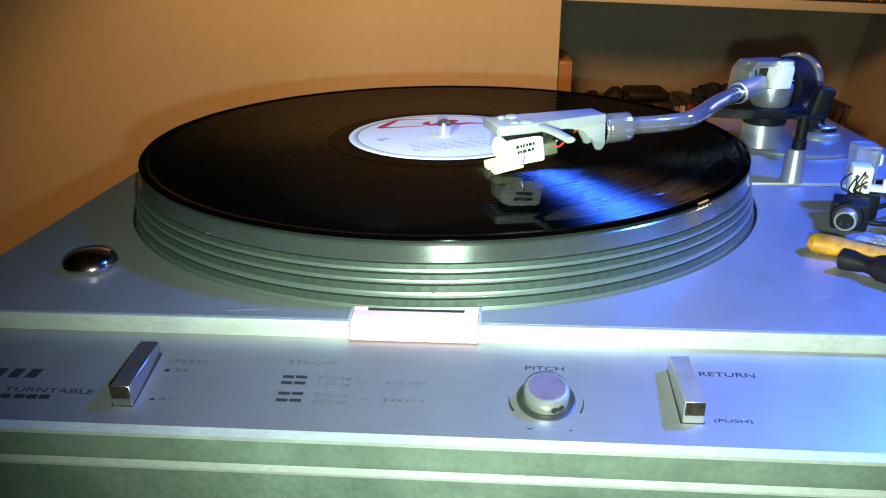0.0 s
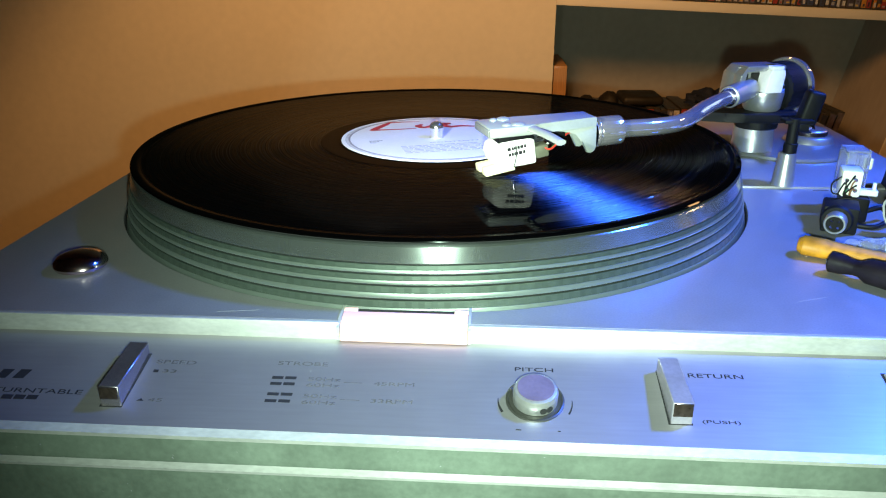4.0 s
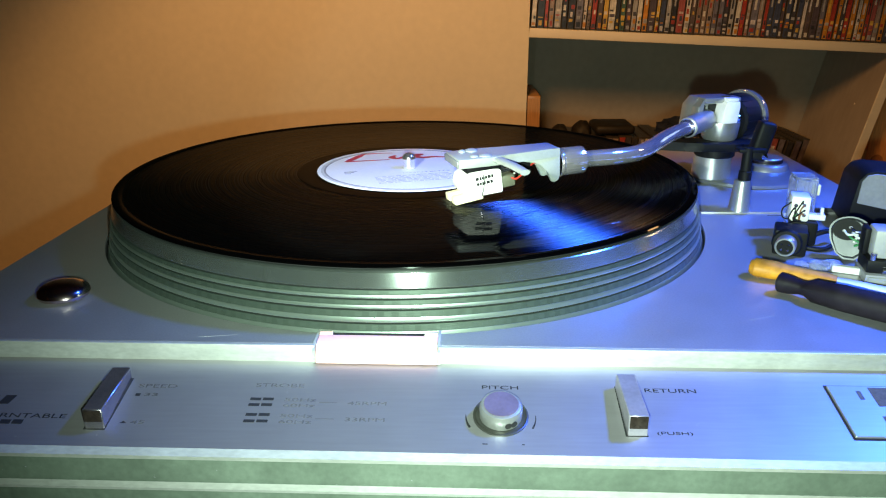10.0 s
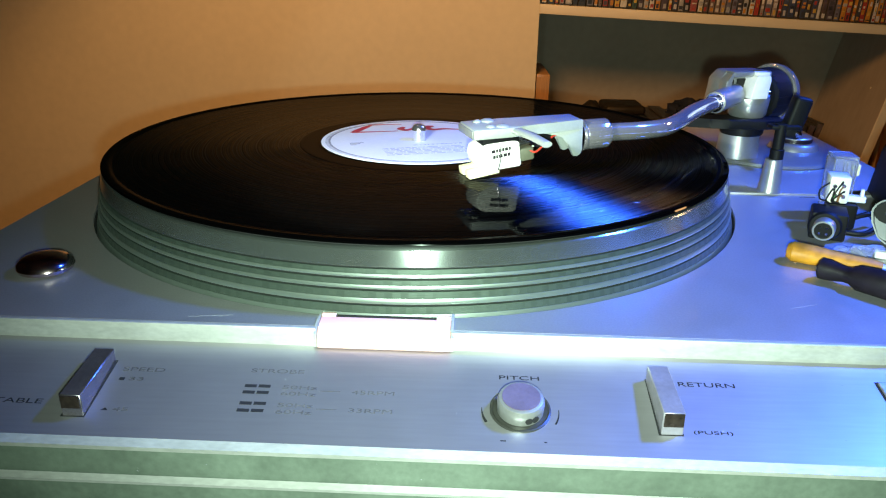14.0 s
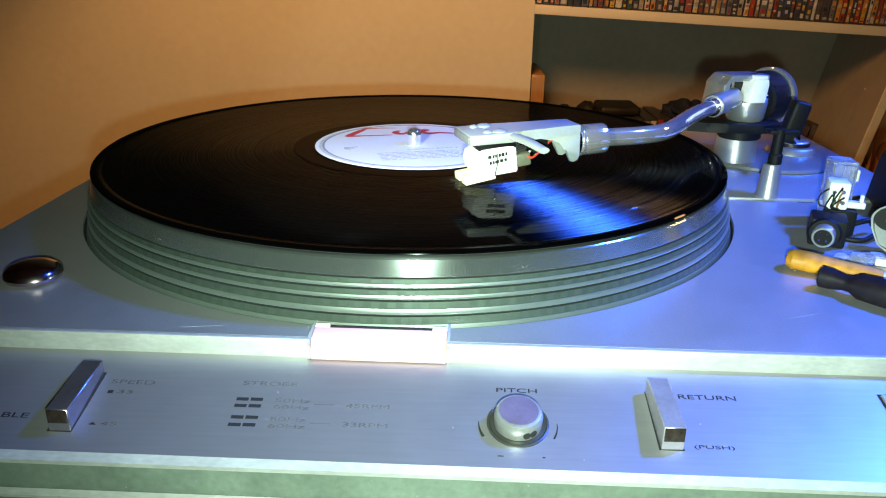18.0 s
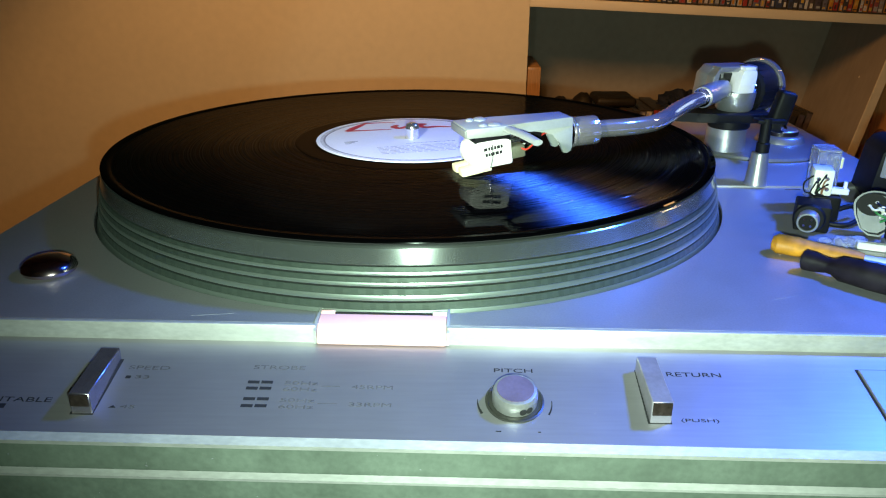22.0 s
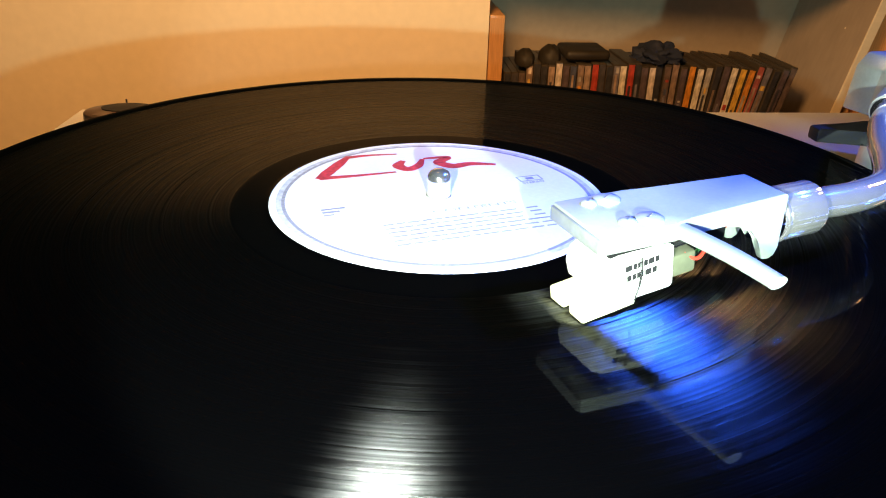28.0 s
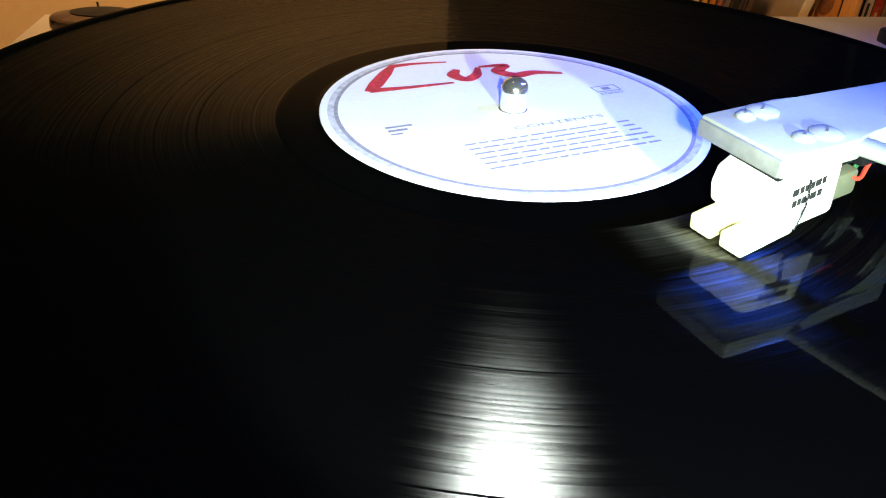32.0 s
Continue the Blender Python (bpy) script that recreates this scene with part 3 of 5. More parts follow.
for x0, x1 in ((LX0 - 0.0010, LX0 - 0.0001), (LX1 + 0.0001, LX1 + 0.0010)):
    part("lamp_side_plate", prism([(-0.1670, 0.0044), (-0.1670, 0.0092), (-0.1640, 0.0112), (-0.1530, 0.0112), (-0.1530, 0.0044)], x0, x1, LAMP_X), TRIM, strobe)

# speed and return bars
for name, x, y0, y1, h0, h1, skin, label in (("speed_bar", -0.0884, -0.1976, -0.1745, 0.0070, 0.0044, BAR, "slim aluminium speed bar with a worn front"),
                                             ("return_bar", 0.0826, -0.1995, -0.1780, 0.0072, 0.0050, LIT_BAR, "slim pale aluminium return bar with a worn front")):
    w = 0.0031
    side_view = [(y0, panel_z(y0, x) - 0.001), (y0, panel_z(y0, x) + h0), (y1, panel_z(y1, x) + h1), (y1, panel_z(y1, x) - 0.001)]
    bar = part(name, prism(side_view, x - w, x + w, AXIS_X, 0.00025, 1), skin, player, label)
    part("bar_tip", box(x - w + 0.0003, x + w - 0.0003, y0 - 0.0004, y0 + 0.0006, panel_z(y0, x) + 0.0028, panel_z(y0, x) + h0 - 0.0002, 0.0001, 1), TIP, bar, "scuffed brown tip")
    part("bar_slot", box(-w - 0.0004, w + 0.0004, y0 - (y0 + y1) / 2 - 0.0005, y1 - (y0 + y1) / 2 + 0.0005, -0.0002, 0.00012, m=on_panel(x, (y0 + y1) / 2)), INK, bar)

# pitch knob in its dished ring
K = on_panel(0.0405, -0.1913)
ring = part("knob_dish", lathe([(0.0089, -0.0002), (0.0089, 0.0004), (0.0084, 0.0006), (0.0079, 0.0002), (0.0, 0.0002)], K, 56), KNOB, player, "dark dished ring")
knob = part("pitch_knob", lathe([(0, 0.0004), (0.0068, 0.0004), (0.0069, 0.0030), (0.0069, 0.0038), (0.0064, 0.0050), (0.0058, 0.0053), (0, 0.0053)], K, 56), SKIRT, player, "round satin aluminium pitch knob")
part("knob_cap", lathe([(0, 0.0052), (0.0056, 0.0052), (0.0055, 0.0055), (0, 0.0056)], K, 48), CAP, knob, "flat pale knob cap")
for ang in (-55, -72):
    part("knob_hole", lathe([(0, 0), (0.0011, 0), (0.0011, 0.0003), (0, 0.0003)], K @ pose(0, 0, 0, 0, 0, ang) @ pose(0.0068, 0, 0.0022, 0, 90, 0), 14), WELL, knob)

# printing on the panel
for body, x, y, h, w, ink in (("SPEED", -0.0816, -0.1788, 0.0017, 0.0132, FADED), ("33", -0.0782, -0.1828, 0.0014, 0.0045, FADED), ("45", -0.0782, -0.1952, 0.0014, 0.0045, FADED),
                              ("STROBE", -0.0417, -0.1783, 0.0017, 0.0165, FADED), ("50Hz", -0.0306, -0.1850, 0.0015, 0.0105, FADED), ("60Hz", -0.0306, -0.1876, 0.0015, 0.0105, FADED),
                              ("50Hz", -0.0306, -0.1922, 0.0015, 0.0105, FADED), ("60Hz", -0.0306, -0.1948, 0.0015, 0.0105, FADED), ("45RPM", -0.0095, -0.1866, 0.0016, 0.0128, FADED),
                              ("33RPM", -0.0095, -0.1938, 0.0016, 0.0128, FADED), ("PITCH", 0.0348, -0.1790, 0.0017, 0.0122, INK), ("RETURN", 0.0890, -0.1803, 0.0018, 0.0170, INK),
                              ("(PUSH)", 0.0889, -0.1992, 0.0016, 0.0110, INK), ("DIRECT DRIVE TURNTABLE", -0.1645, -0.1918, 0.0019, 0.0645, INK)):
    lettering("panel_lettering", body, h, w, on_panel(x, y), ink, player)
for dx, dy in ((0, 0), (0.0042, 0)):
    for x, y in ((-0.0421, -0.1846), (-0.0421, -0.1872), (-0.0419, -0.1916), (-0.0420, -0.1944)):
        part("strobe_mark", box(0, 0.0036, 0, 0.0012, 0, 0.0001, m=on_panel(x + dx, y)), INK, player)
part("speed_mark", box(0, 0.0016, 0, 0.0012, 0, 0.0001, m=on_panel(-0.0812, -0.1828)), INK, player)
part("speed_mark", prism([(0, 0), (0.0022, 0), (0.0011, 0.0010)], 0, 0.0001, on_panel(-0.0816, -0.1950)), INK, player)
for y in (-0.1862, -0.1934):
    part("bracket_line", box(0, 0.0060, -0.00008, 0.00008, 0, 0.00008, m=on_panel(-0.0190, y + 0.0006)), FADED, player)
# maker's name and model number as plain bars
for x in (-0.1430, -0.1372, -0.1314, -0.1256):
    part("brand_bar", prism([(0, 0), (0.0036, 0), (0.0046, 0.0040), (0.0010, 0.0040)], 0, 0.0001, on_panel(x, -0.1866)), INK, player)
for x in (-0.1290, -0.1245, -0.1205, -0.1165):
    part("model_bar", box(0, 0.0034, 0, 0.0018, 0, 0.0001, m=on_panel(x, -0.1954)), INK, player)
# curved arrows round the knob
for a0, a1 in ((178, 208), (-28, 2)):
    pts = [(0.0112 * math.cos(radians(a)), 0.0112 * math.sin(radians(a)), 0.0001) for a in range(a0, a1 + 1, 6)]
    bm = tube(pts, (0.00010, 0.00045) if a0 > 0 else (0.00030, 0.00010), 6, 2, 0.2)
    bm.transform(K)
    part("knob_arrow", bm, INK, player)
part("knob_tick", box(-0.0060, -0.0044, -0.0122, -0.0119, 0, 0.0001, m=K), INK, player)
part("knob_tick", box(0.0062, 0.0070, -0.0122, -0.0119, 0, 0.0001, m=K), INK, player)
# badge plate at the right of the panel
B = on_panel(0.1492, -0.2002)
outline = [(0, 0), (0.052, 0), (0.052, 0.0232), (0, 0.0232)]
badge = part("badge_plate", prism(outline, 0, 0.0009, B, 0.0003, 1), PANEL, player, "raised aluminium badge plate")
part("badge_groove", box(-0.0006, 0.0526, -0.0006, 0.0238, -0.0001, 0.0002, m=B), INK, badge)
for x0, y0, x1, y1 in ((0.0130, 0.0135, 0.020, 0.0222), (0.0085, 0.0165, 0.0100, 0.0205), (0.0120, 0.0050, 0.016, 0.0090)):
    part("badge_mark", box(x0, x1, y0, y1, 0.0009, 0.0010, m=B), FADED, badge)
# small print on the deck
part("deck_print", box(0.196, 0.204, -0.0075, -0.0065, DECK, DECK + 0.0001), FADED, player)

# ---- the record ----
RZ = 0.0350
record = thing("vinyl_record", pose(0, 0, TOP + 0.0006), "shiny black vinyl record with a white label on the platter", "record")
H = RZ - TOP - 0.0006
disc = part("disc", lathe([(0.0037, 0), (0.0037, H - 0.0001), (0.0500, H - 0.0001), (0.0512, H - 0.0004), (0.0516, H - 0.0004), (0.0596, H - 0.0004), (0.0600, H - 0.0004), (0.0604, H - 0.0005), (0.0608, H - 0.0005), (0.1456, H - 0.0005),
                           (0.1462, H - 0.0005), (0.1470, H - 0.0001), (0.1488, H + 0.0001), (0.1504, H), (0.1509, H - 0.0005), (0.1505, H - 0.0011), (0.1480, 0)],
                          Matrix.Translation((0, 0, 0)), 192), VINYL, record, local=True)
label = part("label", lathe([(0.0038, H - 0.0003), (0.0038, H + 0.00012), (0.0497, H + 0.00012), (0.0500, H - 0.0003)], seg=128), LABEL, record, "round white paper label", local=True)
LT = H + 0.00013
part("label_ring", lathe([(0.0452, LT - 0.0001), (0.0452, LT + 0.00004), (0.0462, LT + 0.00004), (0.0462, LT - 0.0001)], seg=128), LPRINT, label, "dark ring", local=True)
part("label_band", lathe([(0.0462, LT - 0.0001), (0.0462, LT + 0.00003), (0.0478, LT + 0.00003), (0.0478, LT - 0.0001)], seg=128), LRING, label, "pale grey ring", local=True)
TURN = pose(0, 0, 0, 0, 0, -8)
PRINT = TURN @ pose(0, 0, 0, 0, 0, 24)


def on_label(x, y):
    return record.matrix_basis @ PRINT @ Matrix.Translation((x, y, LT))


def stroke(points, widths):
    """A flat pen stroke that swells and thins."""
    line = smoothed([(x, y, 0) for x, y in points], 6)
    n = len(line)
    bm = bmesh.new()
    rows = []
    for i, p in enumerate(line):
        d = (line[min(i + 1, n - 1)] - line[max(i - 1, 0)]).normalized()
        k = i / (n - 1) * (len(widths) - 1)
        w = widths[int(k)] + (widths[min(int(k) + 1, len(widths) - 1)] - widths[int(k)]) * (k - int(k))
        s = Vector((-d.y, d.x, 0)) * w * 0.62
        rows.append((bm.verts.new(p + s + Vector((0, 0, 0.00006))), bm.verts.new(p - s + Vector((0, 0, 0.00006)))))
    for a, b in zip(rows, rows[1:]):
        bm.faces.new((a[0], b[0], b[1], a[1]))
    return bm


# a bold scrawl in felt pen: a leaning stem with two long arms, then a wave that runs out in a tail
for i, (pts, ws) in enumerate((([(-0.0330, 0.0295), (-0.0345, 0.0230), (-0.0365, 0.0140), (-0.0380, 0.0080)], [0.0016, 0.0030, 0.0034, 0.0022]),
                ([(-0.0335, 0.0290), (-0.0260, 0.0325), (-0.0170, 0.0350)], [0.0022, 0.0014, 0.0008]),
                ([(-0.0380, 0.0085), (-0.0270, 0.0125), (-0.0150, 0.0175)], [0.0026, 0.0016, 0.0010]),
                ([(-0.0140, 0.0285), (-0.0150, 0.0235), (-0.0115, 0.0205), (-0.0085, 0.0245), (-0.0078, 0.0310)], [0.0016, 0.0034, 0.0030, 0.0026, 0.0012]),
                ([(-0.0075, 0.0315), (0.0005, 0.0340), (-0.0020, 0.0285), (0.0030, 0.0255), (0.0085, 0.0285), (0.0170, 0.0290)], [0.0012, 0.0022, 0.0034, 0.0034, 0.0028, 0.0014]))):
    bm = stroke(pts, ws)
    bm.transform(record.matrix_basis @ TURN @ Matrix.Translation((0, 0, LT + 0.00003 * i)))
    part("marker_stroke", bm, RED, label, "red felt-pen stroke")
lettering("label_heading", "CONTENTS", 0.0017, 0.026, on_label(-0.006, -0.0125), LPRINT, label, 0.00006)
lettering("label_lettering", "STEREO", 0.0013, 0.0075, on_label(0.0285, 0.0008), LPRINT, label, 0.00006)
random.seed(4)
for i in range(6):
    y = -0.0170 - 0.0026 * i
    x = -0.022
    while x < 0.018:
        w = random.uniform(0.002, 0.006)
        part("label_line", box(x, x + w, y, y + 0.0007, 0, 0.00005, m=on_label(0, 0)), LPRINT, label, smooth=False)
        x += w + 0.0008
    part("label_line", box(0.021, 0.0245, y, y + 0.0007, 0, 0.00005, m=on_label(0, 0)), LPRINT, label, smooth=False)
for x0, x1, y0, y1 in ((0.0285, 0.0365, 0.0028, 0.0032), (0.0285, 0.0365, 0.0066, 0.0070), (0.0285, 0.0289, 0.0032, 0.0066), (0.0361, 0.0365, 0.0032, 0.0066), (0.0312, 0.0338, 0.0040, 0.0058),
                       (-0.036, -0.029, -0.0020, -0.0010), (-0.036, -0.031, -0.0042, -0.0030), (-0.036, -0.033, -0.0060, -0.0052)):
    part("label_mark", box(x0, x1, y0, y1, 0, 0.00005, m=on_label(0, 0)), LPRINT, label, smooth=False)
for a in range(200, 262, 3):
    part("rim_print", box(-0.0008, 0.0008, -0.0005, 0.0005, 0.00004, 0.00008, m=record.matrix_basis @ Matrix.Translation((0, 0, LT)) @ pose(0, 0, 0, 0, 0, a + 110) @ pose(0, -0.0470, 0)), LRING, label, smooth=False)


def flecks(name, label, category, places, material, seed):
    """Many tiny flat crumbs as one mesh; places gives a frame and the size of the patch round it."""
    random.seed(seed)
    verts, faces = [], []
    for m, sx, sy, count in places:
        for k in range(count):
            x, y = random.uniform(-sx, sx), random.uniform(-sy, sy)
            r, a, q = random.uniform(0.00008, 0.00026), random.uniform(0, 6.28), random.uniform(0.3, 1.0)
            n = len(verts)
            for i in range(5):
                t = a + i * 1.2566
                verts.append(m @ Vector((x + r * math.cos(t), y + r * q * math.sin(t), 0.00002)))
            verts.append(m @ Vector((x, y, 0.00014)))
            faces += [(n + i, n + (i + 1) % 5, n + 5) for i in range(5)]
    me = bpy.data.meshes.new(name)
    me.from_pydata([tuple(v) for v in verts], [], faces)
    me.materials.append(material)
    return tagged(new(name, me), label, category, kind="stuff")


flecks("dust", "pale dust flecks scattered over the plinth front", "dust",
       [(on_panel(0.03, -0.186), 0.19, 0.018, 45), (pose(0.04, -0.152, DECK), 0.20, 0.012, 25),
        (pose(0.04, NOSE - 0.0028, -0.0113, 90, 0, 0), 0.20, 0.0036, 30), (pose(0.04, NOSE - 0.0046, -0.024, 90, 0, 0), 0.20, 0.0055, 40)], GREYP, 5)
for x, y, ln_, a in ((0.078, -0.152, 0.010, 84), (0.086, -0.149, 0.016, 70), (0.142, -0.140, 0.012, 20), (-0.060, -0.158, 0.014, 8), (0.010, -0.160, 0.020, 3)):
    part("scratch", box(-ln_ / 2, ln_ / 2, -0.00006, 0.00006, 0, 0.00003, m=pose(x, y, DECK, 0, 0, a)), TRIM, player)
# ---- tonearm ----
arm = thing("tonearm", (0.190, 0.066, DECK + 0.0012), "S-shaped chrome tonearm with its silver pivot on a round base", "tonearm")
AZ = DECK + 0.0012
PX, PY, PZ = 0.1860, 0.0660, 0.0525          # pivot
base = part("base_disc", lathe([(0, 0), (0.0405, 0), (0.0415, 0.0008), (0.0408, 0.0022), (0.0385, 0.0030), (0, 0.0030)], Matrix.Translation((0.2130, 0.0830, AZ)), 72), ALU, arm, "wide satin base disc")
part("pillar", lathe([(0.0121, 0.0028), (0.0121, 0.0060), (0.0119, 0.0075), (0.0114, 0.0165), (0.0110, 0.0170), (0, 0.0170)], Matrix.Translation((0.1880, 0.0660, AZ)), 48), ALU, arm, "thick satin pillar")
skate = part("dial", lathe([(0, 0.0028), (0.0150, 0.0028), (0.0138, 0.0062), (0.0128, 0.0070), (0.0102, 0.0072), (0.0102, 0.0100), (0.0096, 0.0106), (0, 0.0106)], Matrix.Translation((0.2310, 0.0880, AZ)), 48), ALU, arm, "stepped silver dial")
part("dial_band", lathe([(0.0103, 0.0073), (0.0105, 0.0073), (0.0105, 0.0096), (0.0103, 0.0096)], Matrix.Translation((0.2310, 0.0880, AZ)), 48), MAROON, skate)
# lift platform
part("lift_platform", prism([(-0.037, -0.0035), (-0.020, -0.006), (-0.010, -0.010), (0.010, -0.010), (0.022, -0.007), (0.024, 0.004), (0.010, 0.010), (-0.012, 0.009), (-0.020, 0.004), (-0.037, 0.0035)], 0.0330, 0.0384, Matrix.Translation((0.1860, 0.0600, 0)), 0.0012), BLACK, arm, "black lift platform")
part("lift_collar", lathe([(0, 0.0284), (0.0116, 0.0284), (0.0122, 0.0292), (0.0122, 0.0368), (0.0114, 0.0376), (0, 0.0376)], Matrix.Translation((0.1880, 0.0640, 0)), 40), BLACK, arm)
# pivot housing: rounded yoke with an opening, lower bowl and pale bearing cap
G = Matrix.Translation((PX, PY, 0)) @ pose(0, 0, 0, 0, 0, 14)
yoke = part("pivot_yoke", prism([(-0.0190, 0.0430), (0.0118, 0.0430), (0.0118, 0.0636), (0.0106, 0.0648), (-0.0128, 0.0648), (-0.0172, 0.0600)], -0.0030, 0.0100, G @ Matrix(((1, 0, 0, 0), (0, 0, 1, 0), (0, 1, 0, 0), (0, 0, 0, 1))), 0.0010), ALU, arm, "rounded silver pivot housing")
part("yoke_cheek", prism([(-0.0190, 0.0440), (-0.0150, 0.0440), (-0.0140, 0.0640), (-0.0130, 0.0645), (-0.0172, 0.0598)], -0.0095, -0.0020, G @ Matrix(((1, 0, 0, 0), (0, 0, 1, 0), (0, 1, 0, 0), (0, 0, 0, 1))), 0.0005), ALU, yoke)
part("yoke_roof", box(-0.0135, 0.0112, -0.0095, 0.0000, 0.0618, 0.0652, 0.0012, 2, G), ALU, yoke)
part("yoke_slot", box(-0.0132, -0.0090, -0.0040, -0.0020, 0.0515, 0.0600, 0.0004, 1, G), WELL, yoke)
part("yoke_slot", box(-0.0070, 0.0000, -0.0040, -0.0020, 0.0505, 0.0605, 0.0004, 1, G), WELL, yoke)
part("bearing_bowl", lathe([(0, 0.0375), (0.0090, 0.0378), (0.0106, 0.0398), (0.0116, 0.0490), (0.0114, 0.0497), (0, 0.0497)], G @ Matrix.Translation((0.0042, -0.0010, 0)), 48), ALU, arm, "round silver bowl under the pivot")
cap = part("bearing_cap", prism([(-0.0056, 0.0500), (0.0052, 0.0500), (0.0062, 0.0600), (0.0056, 0.0632), (-0.0030, 0.0632), (-0.0040, 0.0600)], -0.0140, -0.0010, G @ Matrix(((1, 0, 0, 0.0020), (0, 0, 1, 0), (0, 1, 0, 0), (0, 0, 0, 1))), 0.0008), WHITEP, arm, "pale grey bearing cap")
part("cap_top", box(-0.0006, 0.0068, -0.0138, -0.0020, 0.0630, 0.0652, 0.0006, 2, G), WHITEP, cap)
part("cap_screw", lathe([(0, 0), (0.0022, 0), (0.0022, 0.0014), (0.0014, 0.0020), (0, 0.0020)], G @ pose(0.0116, -0.0060, 0.0520, 0, 90, 0), 20), CHROME, arm)
# counterweight behind the pivot
W = Matrix.Translation((PX, PY, PZ - 0.0035)) @ pose(0, 0, 0, 0, 0, 39) @ pose(0, 0, 0, 0, 90, 0)
weight = part("counterweight", lathe([(0, 0.0120), (0.0138, 0.0120), (0.0152, 0.0135), (0.0156, 0.0290), (0.0140, 0.0292), (0, 0.0292)], W, 64), BLACK, arm, "black counterweight")
part("weight_ring", lathe([(0.0138, 0.0293), (0.0166, 0.0293), (0.0174, 0.0299), (0.0174, 0.0332), (0.0166, 0.0340), (0.0138, 0.0340)], W, 64), TUBE, weight, "polished ring")
part("weight_end", lathe([(0, 0.0335), (0.0140, 0.0335), (0.0140, 0.0345), (0, 0.0345)], W, 48), BLACK, weight)
for a in range(0, 360, 18):
    part("weight_rib", box(0.0147, 0.0156, -0.0006, 0.0006, 0.0138, 0.0286, m=W @ pose(0, 0, 0, 0, 0, a)), BLACK, weight)
# tube
wand = [(0.0730, -0.0502, 0.0500), (0.0880, -0.0452, 0.0503), (0.1040, -0.0392, 0.0502), (0.1170, -0.0300, 0.0500), (0.1275, -0.0145, 0.0499), (0.1375, 0.0040, 0.0498), (0.1490, 0.0225, 0.0498), (0.1620, 0.0395, 0.0501)]
part("arm_tube", tube(wand, 0.0040, 32, 10), POLISH, arm, "curved polished arm tube")
part("arm_sleeve", tube([(0.1622, 0.0398, 0.0501), (0.1700, 0.0488, 0.0508), (0.1795, 0.0595, 0.0518)], 0.0060, 32, 3), ALU, arm, "satin sleeve")
part("sleeve_ring", tube([(0.1612, 0.0386, 0.0501), (0.1618, 0.0393, 0.0501), (0.1625, 0.0401, 0.0501)], 0.0052, 32, 2), CHROME, arm)
# arm rest with clip
post = part("rest_post", lathe([(0, 0), (0.0060, 0), (0.0060, 0.0008), (0.0057, 0.0014), (0.0043, 0.0165), (0.0040, 0.0172), (0, 0.0172)], Matrix.Translation((0.1825, -0.0010, AZ)), 40), ALU, arm, "tapered satin rest post")
part("rest_stem", lathe([(0, 0), (0.0034, 0), (0.0034, 0.0050), (0.0028, 0.0054), (0.0028, 0.0180), (0, 0.0180)], Matrix.Translation((0.1835, -0.0005, AZ + 0.0170)), 24), BLACK, post)
part("rest_clip", box(-0.0075, 0.0075, -0.0040, 0.0040, 0.0440, 0.0462, 0.0008, 2, Matrix.Translation((0.1855, 0.0010, 0))), BLACK, post)
part("clip_arm", box(-0.0046, 0.0046, -0.0035, 0.0045, 0.0385, 0.0600, 0.0020, 3, Matrix.Translation((0.1918, 0.0040, 0)) @ pose(0, 0, 0.049, 0, 12, 0) @ pose(0, 0, -0.049)), BLACK, post, "upright black clip")
part("clip_pin", lathe([(0, 0), (0.0016, 0), (0.0016, 0.0012), (0, 0.0014)], Matrix.Translation((0.1926, 0.0002, 0.0415)) @ pose(0, 0, 0, 90, 0, 0), 16), CHROME, post)
part("lift_lever", tube([(0.1960, 0.0580, 0.0345), (0.2050, 0.0480, 0.0370), (0.2095, 0.0400, 0.0440)], 0.0022, 12, 4), BLACK, arm, "black lift lever")

# headshell in its own frame: u along the arm, v across, w up
HS = Matrix.Translation((0.0240, -0.0662, -0.0009)) @ pose(0, 0, 0.0560, 0, -2.2, 17.5) @ pose(0, 0, -0.0560)
CT0 = HS @ Matrix.Translation((0.0120, 0, 0.0480)) @ pose(0, 0, 0, 0, -6, 0) @ Matrix.Translation((-0.0120, 0, -0.0480))
plate_outline = [(0.0000, -0.0102), (0.0000, 0.0102), (0.0185, 0.0102), (0.0225, 0.0082), (0.0505, 0.0072), (0.0505, -0.0072), (0.0225, -0.0082), (0.0185, -0.0102)]
shell = part("headshell", prism(plate_outline, 0.0530, 0.0572, HS, 0.0006), SHELL, arm, "pale metal headshell with a finger lift")
# thin darker slab paints the shade on the headshell's front face
part("shell_nose", box(-0.0008, 0.0001, -0.0098, 0.0098, 0.0533, 0.0566, 0.0003, 2, HS), NOSE_SHADE, shell, "front face with its shade painted in darker grey")
part("shell_bridge", join(*[prism([(0.0270, 0.0532), (0.0505, 0.0532), (0.0505, 0.0440), (0.0497, 0.0420), (0.0480, 0.0412), (0.0462, 0.0416), (0.0452, 0.0440), (0.0440, 0.0475), (0.0415, 0.0503), (0.0375, 0.0520), (0.0320, 0.0527)], a, b, HS @ Matrix(((1, 0, 0, 0), (0, 0, 1, 0), (0, 1, 0, 0), (0, 0, 0, 1))), 0.0004) for a, b in ((-0.0070, -0.0050), (0.0050, 0.0070))]), SHELL, shell, "arched side walls")
